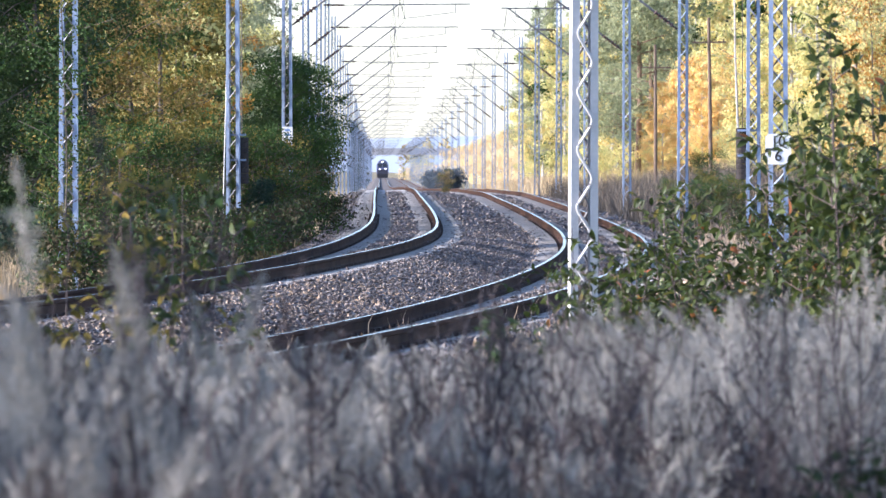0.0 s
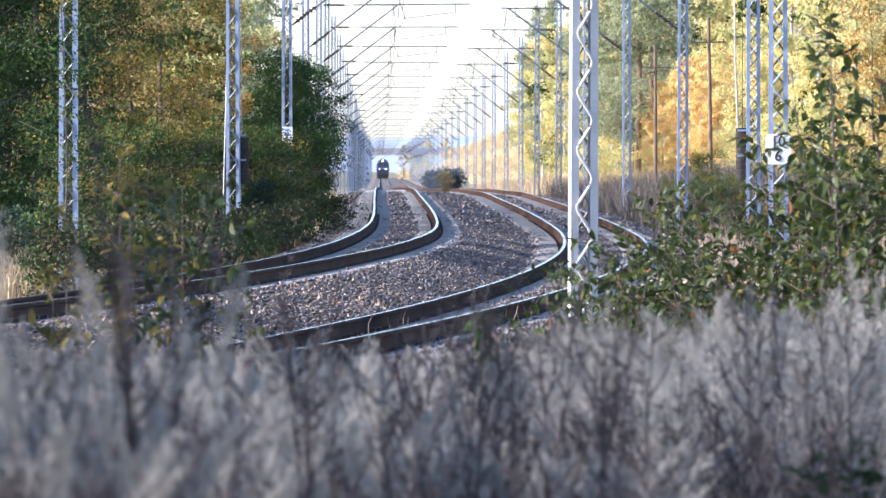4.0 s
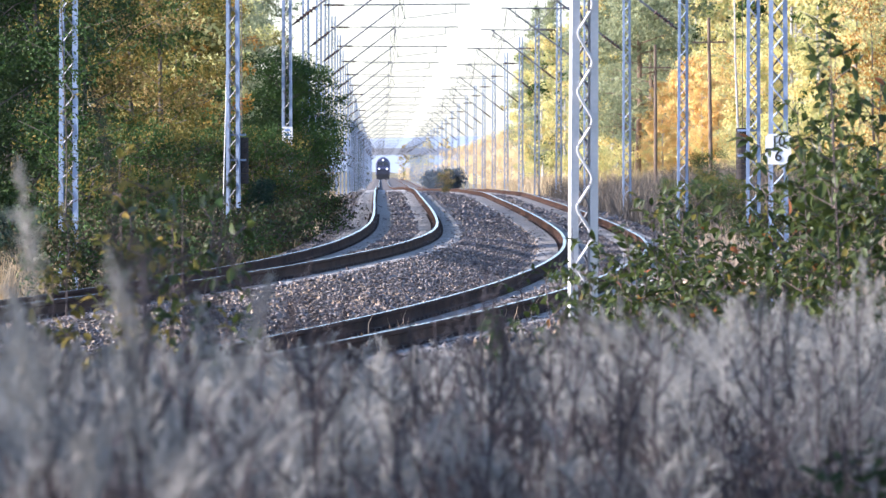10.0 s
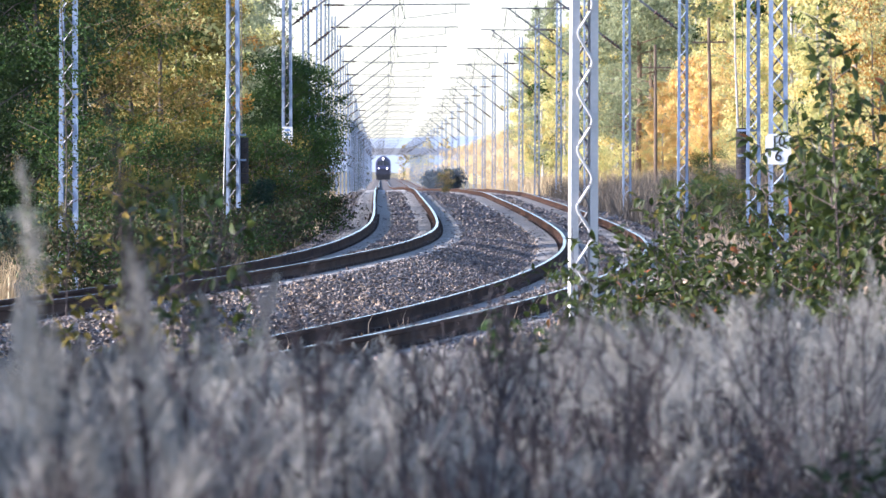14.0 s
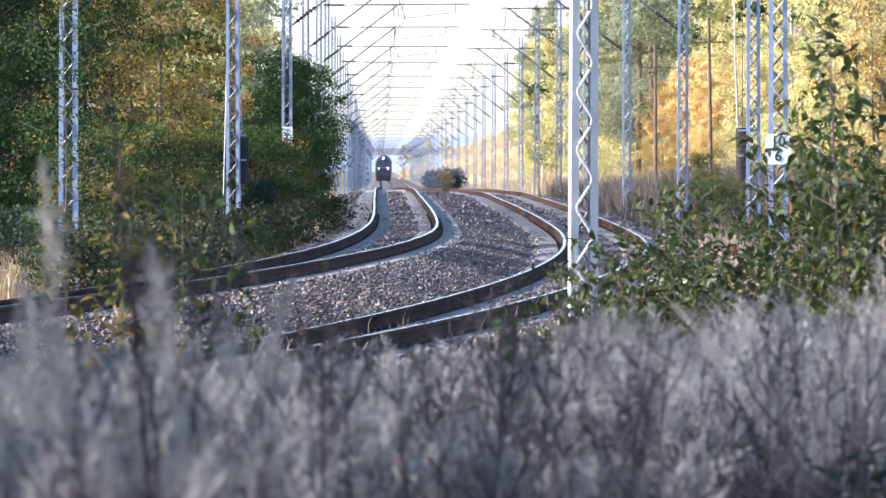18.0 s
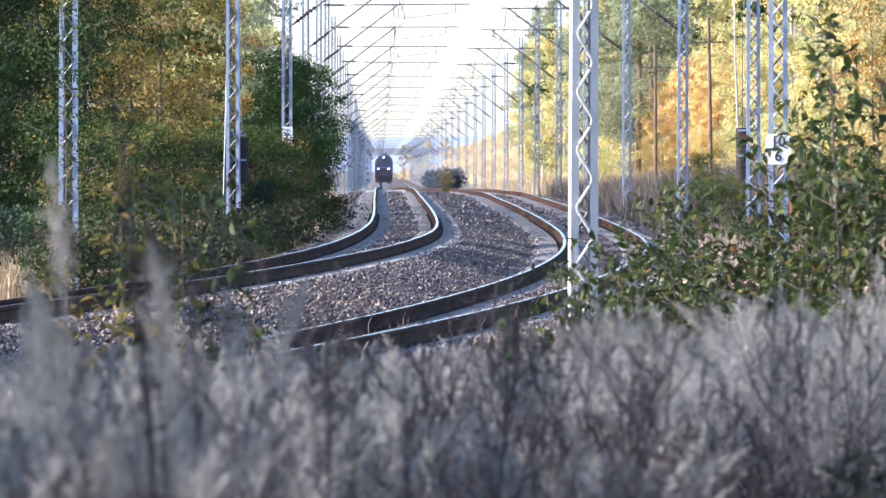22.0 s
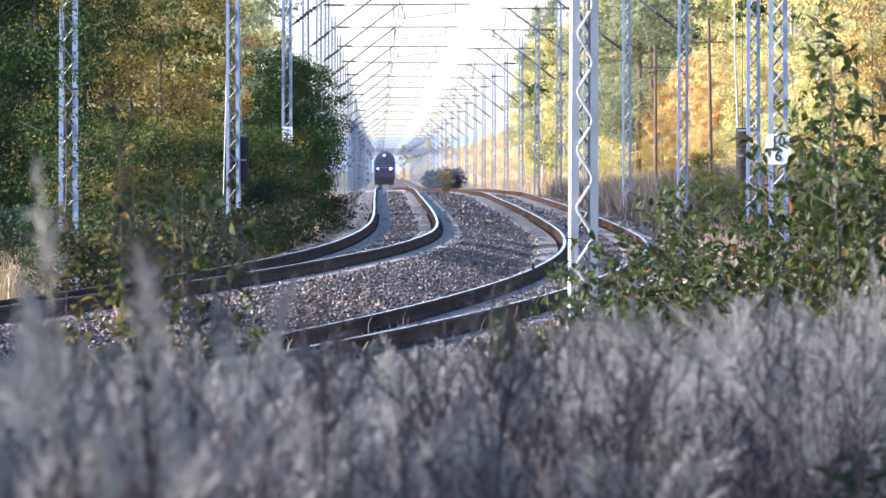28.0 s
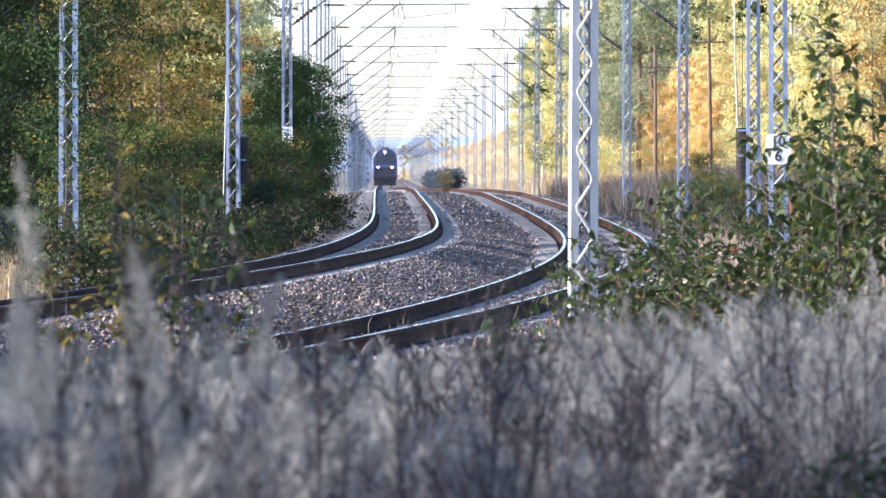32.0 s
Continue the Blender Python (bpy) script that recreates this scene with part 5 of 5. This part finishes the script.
# ---------------------------------------------------------------- locomotive
M_LOCO = mat("dark_blue_paint", (0.045, 0.052, 0.115), (0.066, 0.074, 0.155), 0.4, 0, 1.2, 12, 0.05, 0.002)
M_LOCO2 = mat("grimy_underframe", (0.02, 0.021, 0.027), (0.045, 0.045, 0.05), 0.8, 0.2, 2, 20, 0.2, 0.004)
M_STRIPE = mat("pale_blue_stripe", (0.13, 0.14, 0.3), (0.18, 0.2, 0.38), 0.45, 0, 2, 20, 0)
M_NOSE = mat("grimy_blue_nose", (0.024, 0.026, 0.044), (0.045, 0.047, 0.072), 0.7, 0, 2, 16, 0.1, 0.003)
M_GLASS = mat("dark_windscreen", (0.02, 0.024, 0.04), (0.03, 0.035, 0.055), 0.08, 0, 2, 10, 0)
M_LAMP = glow("lit_headlamp", (1.0, 0.86, 0.72), 6.0)
M_ROOF = mat("grey_roof_paint", (0.06, 0.06, 0.07), (0.12, 0.12, 0.13), 0.6, 0, 2, 18, 0.1, 0.003)


def locomotive():
    root = new("locomotive")
    bm = bmesh.new()
    prof = []
    for k in range(13):
        a = math.pi * k / 12
        prof.append((math.copysign(abs(math.cos(a)) ** 0.9, math.cos(a)) * 1.5, 3.42 + math.sin(a) ** 1.15 * 1.32))
    sec = [(1.52, 1.05)] + prof + [(-1.52, 1.05)]
    prev = None
    for y, sx, zt in ((0.0, 0.94, 0.94), (0.12, 0.98, 0.98), (0.5, 1.0, 1.0), (16.5, 1.0, 1.0), (17.0, 0.9, 0.93)):
        ring = [bm.verts.new((x * sx, y, 1.05 + (z - 1.05) * zt)) for x, z in sec]
        if prev:
            for i in range(len(ring)):
                j = (i + 1) % len(ring)
                bm.faces.new((prev[i], prev[j], ring[j], ring[i]))
        else:
            bm.faces.new(ring)
        prev = ring
    bm.faces.new(prev[::-1])
    body = part("body", bm, M_LOCO, root)
    for s in (-1, 1):
        bm = bmesh.new()
        vs = [bm.verts.new(p) for p in ((s * 0.08, -0.02, 3.0), (s * 1.15, 0.0, 3.0), (s * 1.05, 0.03, 3.8), (s * 0.08, 0.0, 3.87))]
        bm.faces.new(vs if s > 0 else vs[::-1])
        g = bmesh.ops.extrude_face_region(bm, geom=bm.faces[:])
        bmesh.ops.translate(bm, vec=(0, -0.03, 0), verts=[v for v in g["geom"] if isinstance(v, bmesh.types.BMVert)])
        part("windscreen", bm, M_GLASS, body, "dark windscreen pane")
        bm = bmesh.new()
        lathe(bm, [(0.19, 0.02), (0.2, -0.05), (0.16, -0.08)], 14, (s * 0.84, 0, 2.36), "y")
        lamp = part("lamp_housing", bm, M_STRIPE, root)
        bm = bmesh.new()
        r = 0.125 if s > 0 else 0.1
        lathe(bm, [(r, -0.075), (r * 0.9, -0.1), (r * 0.4, -0.115)], 14, (s * 0.84, 0, 2.36), "y")
        part("lens", bm, M_LAMP, lamp, "lit white headlamp")
        bm = bmesh.new()
        lathe(bm, [(0.12, 0.1), (0.09, -0.35), (0.24, -0.40), (0.24, -0.44)], 14, (s * 0.875, 0, 1.06), "y")
        part("buffer", bm, M_LOCO2, root)
        bm = bmesh.new()
        tube(bm, [(s * 1.3, -0.03, 1.3), (s * 1.3, -0.08, 2.5)], 0.018, 6)
        part("handrail", bm, M_STRIPE, root)
    bm = bmesh.new()
    box(bm, 0, -0.02, 2.52, 2.6, 0.05, 0.1)
    part("front_stripe", bm, M_STRIPE, root, "pale stripe across the nose")
    bm = bmesh.new()
    box(bm, 0, -0.005, 1.72, 2.78, 0.06, 1.15)
    bmesh.ops.bevel(bm, geom=bm.edges[:], offset=0.02, segments=1, affect="EDGES")
    part("nose_panel", bm, M_NOSE, root, "grimy dark lower nose panel")
    bm = bmesh.new()
    lathe(bm, [(0.2, 0.1), (0.21, -0.04), (0.17, -0.07)], 14, (0, 0, 4.22), "y")
    lamp = part("lamp_housing", bm, M_LOCO, root)
    bm = bmesh.new()
    lathe(bm, [(0.13, -0.065), (0.115, -0.09), (0.05, -0.105)], 14, (0, 0, 4.22), "y")
    part("lens", bm, M_LAMP, lamp, "lit white top headlamp")
    bm = bmesh.new()
    box(bm, 0, 0.1, 1.0, 2.8, 0.3, 0.42)
    part("buffer_beam", bm, M_LOCO2, root)
    bm = bmesh.new()
    box(bm, 0, -0.1, 0.48, 2.7, 0.08, 0.66)
    part("plough", bm, M_LOCO2, root)
    bm = bmesh.new()
    box(bm, 0, 8.5, 0.85, 2.2, 16, 0.5)
    part("underframe", bm, M_LOCO2, root)
    bm = bmesh.new()
    box(bm, 0, 8.5, 4.75, 1.0, 9.0, 0.14)
    part("roof_hatch", bm, M_ROOF, root)
    for y in (2.2, 4.6, 12.4, 14.8):
        for s in (-1, 1):
            bm = bmesh.new()
            lathe(bm, [(0.58, -0.07), (0.58, 0.06), (0.3, 0.07)], 20, (s * 0.75, y, 0.58), "x")
            part("wheel", bm, M_LOCO2, root)
    for y in (3.4, 13.6):
        bm = bmesh.new()
        for s in (-1, 1):
            box(bm, s * 1.05, y, 0.62, 0.12, 3.9, 0.35)
        part("bogie_frame", bm, M_LOCO2, root)
    return tagged(root, "dark blue locomotive with three lit headlamps", "locomotive")


LOCO = locomotive()

# ---------------------------------------------------------------- road bridge, lorry and distance
M_DECK = mat("bridge_concrete", (0.36, 0.35, 0.36), (0.46, 0.45, 0.45), 0.9, 0, 0.5, 6, 0.2, 0.01)
# tarpaulin yellow, lightened to hold the haze of the distance
M_YELLOW = mat("hazed_yellow_tarpaulin", (0.80, 0.68, 0.26), (0.88, 0.77, 0.36), 0.6, 0, 0.8, 8, 0.1, 0.01)
# pale blue emission stands for the haze over the far woods
M_HAZYWOODS = glow("hazy_woods", (0.57, 0.64, 0.76), 0.44, (0.08, 0.1, 0.12))
BY = 2060.0
bx, bz = float(line_x(BY)), float(line_z(BY))
DECK = EYE_Z + (289 - 268) / 13500 * BY
bridge = tagged(new("road_bridge"), "pale concrete road bridge over the railway", "bridge")
bm = bmesh.new()
box(bm, bx - 150, BY, DECK - 0.5, 700, 9, 1.0)
part("deck", bm, M_DECK, bridge)
for sy in (-1, 1):
    bm = bmesh.new()
    box(bm, bx - 150, BY + sy * 4.4, DECK + 0.4, 700, 0.2, 0.85)
    part("parapet", bm, M_DECK, bridge)
for k in range(-16, 9):
    if k in (0,):
        continue
    x = bx + 2 + k * 20 + (8 if k > 0 else -4)
    zg = float(line_z(BY)) - 2
    bm = bmesh.new()
    box(bm, x, BY, (zg + DECK - 1) / 2, 1.2, 7, DECK - 1 - zg)
    part("pier", bm, M_DECK, bridge)

lorry = tagged(new("lorry"), "yellow curtain-sided lorry on the road bridge", "lorry")
bm = bmesh.new()
box(bm, 0.8, 0, 2.45, 9.2, 2.5, 2.7)
bmesh.ops.bevel(bm, geom=bm.edges[:], offset=0.06, segments=2, affect="EDGES")
part("cargo_body", bm, M_YELLOW, lorry)
bm = bmesh.new()
box(bm, -5.2, 0, 1.9, 2.1, 2.4, 2.6)
bmesh.ops.bevel(bm, geom=bm.edges[:], offset=0.15, segments=2, affect="EDGES")
part("cab", bm, M_BOARD, lorry)
bm = bmesh.new()
box(bm, -6.27, 0, 2.4, 0.04, 2.0, 0.9)
part("windscreen", bm, M_GLASS, lorry)
bm = bmesh.new()
box(bm, 0, 0, 0.85, 11.5, 1.0, 0.3)
part("chassis", bm, M_LOCO2, lorry)
for x in (-5.0, 2.2, 3.6, 4.6):
    for s in (-1, 1):
        bm = bmesh.new()
        lathe(bm, [(0.48, -0.14), (0.5, 0.0), (0.48, 0.14)], 16, (x, s * 1.05, 0.5), "y")
        part("wheel", bm, M_LOCO2, lorry)


def hazy_woods():
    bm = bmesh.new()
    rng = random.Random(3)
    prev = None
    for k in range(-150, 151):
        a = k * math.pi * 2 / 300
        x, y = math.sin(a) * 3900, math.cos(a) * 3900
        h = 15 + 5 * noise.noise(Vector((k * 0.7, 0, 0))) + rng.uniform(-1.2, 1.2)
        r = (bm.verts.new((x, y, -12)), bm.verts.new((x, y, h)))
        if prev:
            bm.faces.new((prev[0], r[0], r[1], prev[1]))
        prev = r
    return tagged(part("backdrop", bm, M_HAZYWOODS), "line of distant woods with pale blue haze put into its glow", "backdrop", kind="structure")


hazy_woods()

# far birches; their pale leaves carry the haze in the colour
T_PALE = grow("haze_paled_birch", 6.6, 0.4, 2.0, 24, 5000, 0.15, [L_PALE], M_BIRCH, 25, "round", 0.07, 0.5, label="low birch along the straight line, haze put into its pale leaf colour")
for px, d, pr, t, sc in ((708, 2000, T_PALE, 0, 0.45), (722, 1960, T_PALE, 80, 0.5), (738, 2010, T_PALE, 160, 0.6), (754, 1980, T_PALE, 240, 0.55), (770, 2020, T_PALE, 20, 0.6), (716, 1900, T_AMBER, 50, 0.2), (731, 1930, T_AMBER, 130, 0.24), (787, 1990, T_PALE, 300, 0.65)):
    ob = copy_thing(pr, Matrix.Translation((px_place(px, d), d, float(line_z(d)) - 0.6)) @ pose(0, 0, 0, 0, 0, t) @ Matrix.Scale(sc, 4))
    ob["group"] = "distant trees"
T_PALE.matrix_basis = Matrix.Translation((px_place(895, 850), 850, float(line_z(850)) - 0.6))
T_PALE["group"] = "distant trees"
for px, d, pr, t in ((714, 2330, T_ORANGE, 0), (742, 2300, T_LIME, 90), (730, 2380, T_LIME, 200), (758, 2250, T_YELLOW, 30), (790, 2200, T_YELLOW, 70), (815, 2280, T_LIME, 140), (845, 1050, T_PALE, 10), (826, 1250, T_PALE, 80), (862, 1150, T_PALE, 150), (890, 1000, T_PALE, 220), (808, 1450, T_PALE, 290), (835, 1400, T_PALE, 40), (875, 1050, T_PALE, 100), (915, 950, T_PALE, 170), (790, 1700, T_PALE, 250), (905, 820, T_PALE, 30), (880, 880, T_PALE, 60), (855, 960, T_PALE, 110), (925, 780, T_PALE, 10)):
    ob = copy_thing(pr, Matrix.Translation((px_place(px, d), d, float(line_z(d)) - 0.6)) @ pose(0, 0, 0, 0, 0, t))
    ob["group"] = "distant trees"

# dark clump and dry bush by the line, far off
# grey-blue leaf colours with the distance haze mixed in
L_HAZEBUSH = leaf_mat("haze_grey_leaves", [(0.06, 0.08, 0.1), (0.09, 0.115, 0.14), (0.13, 0.155, 0.175)], 0.3)
B_FAR = grow("far_bush", 1.7, 0.1, 1.3, 22, 5000, 0.14, [L_HAZEBUSH], M_TWIG, 41, "round", 0.04, 0.0, label="far bush beside the straight track, haze put into its grey-blue leaves", cat="bush", clump=0.5)
stand(B_FAR, 797, 620, 0, "distant bushes")
stand(B_FAR, 783, 660, 90, "distant bushes")
stand(B_FAR, 770, 700, 180, "distant bushes")
# spruces added to stand for the dark cluster of overlapping far masts
T_SPRUCE = grow("filler_spruce", 8.6, 0.3, 1.0, 40, 6000, 0.16, [L_SPRUCE], M_BARK, 43, "cone", 0.08, 0.0, aspect=0.25, label="tall narrow dark spruce added in place of the crowded far masts", cat="tree", clump=0.35)
for i, (px, d) in enumerate(((638, 1080), (631, 980), (643, 1220), (625, 900))):
    stand(T_SPRUCE, px, d, i * 90, "distant spruces")
B_TAN = grow("dry_bush", 0.95, 0.05, 0.45, 16, 2500, 0.05, [L_DRY, L_OLIVE], M_TWIG, 42, "round", 0.02, 0.0, label="small dry brown bush between the tracks", cat="bush", clump=0.22)
_p = on_line(345, 2.4, -0.28)
B_TAN.matrix_basis = Matrix.Translation(_p)


# ---------------------------------------------------------------- movement
WIND = ((0, 0.0), (1, -0.25), (2, -0.7), (3.5, -1.6), (5.5, -1.75), (7, -1.6), (8, -1.0), (9, -0.1), (11, 0.2), (13, 0.5), (15, 1.0), (17, 1.5), (19, 1.75), (21, 1.9), (23, 2.0), (25, 1.6), (27, 1.4), (28, 1.3), (30, 0.9), (32, 0.7))


def motions():
    rows = []
    for t in np.arange(0, 32.01, 1.0):
        s = 1 / (0.1429 - 0.002325 * t)
        d = 13500 / s
        p = on_line(d)
        rows.append((float(t), Matrix.Translation(p) @ pose(0, 0, 0, 0, 0, heading(d))))
    walk(LOCO, rows)
    x9 = px_place(702, BY)
    walk(lorry, [(t, pose(x9 - 20.0 * (t - 9.0), BY, DECK)) for t in (0.0, 9.0, 20.0, 32.0)])
    for ob, gain, ph in SWAY:
        base = ob.matrix_basis.translation.copy()
        rows = []
        for t in np.arange(0, 32.01, 1.0):
            a = lerp(WIND, t) * gain + 0.22 * math.sin(t * 2.1 + ph) + 0.15 * math.sin(t * 1.27 + ph * 2)
            rows.append((float(t), Matrix.Translation(base) @ pose(0, 0, 0, 0.12 * math.sin(t * 1.7 + ph), a, 0)))
        walk(ob, rows)


motions()
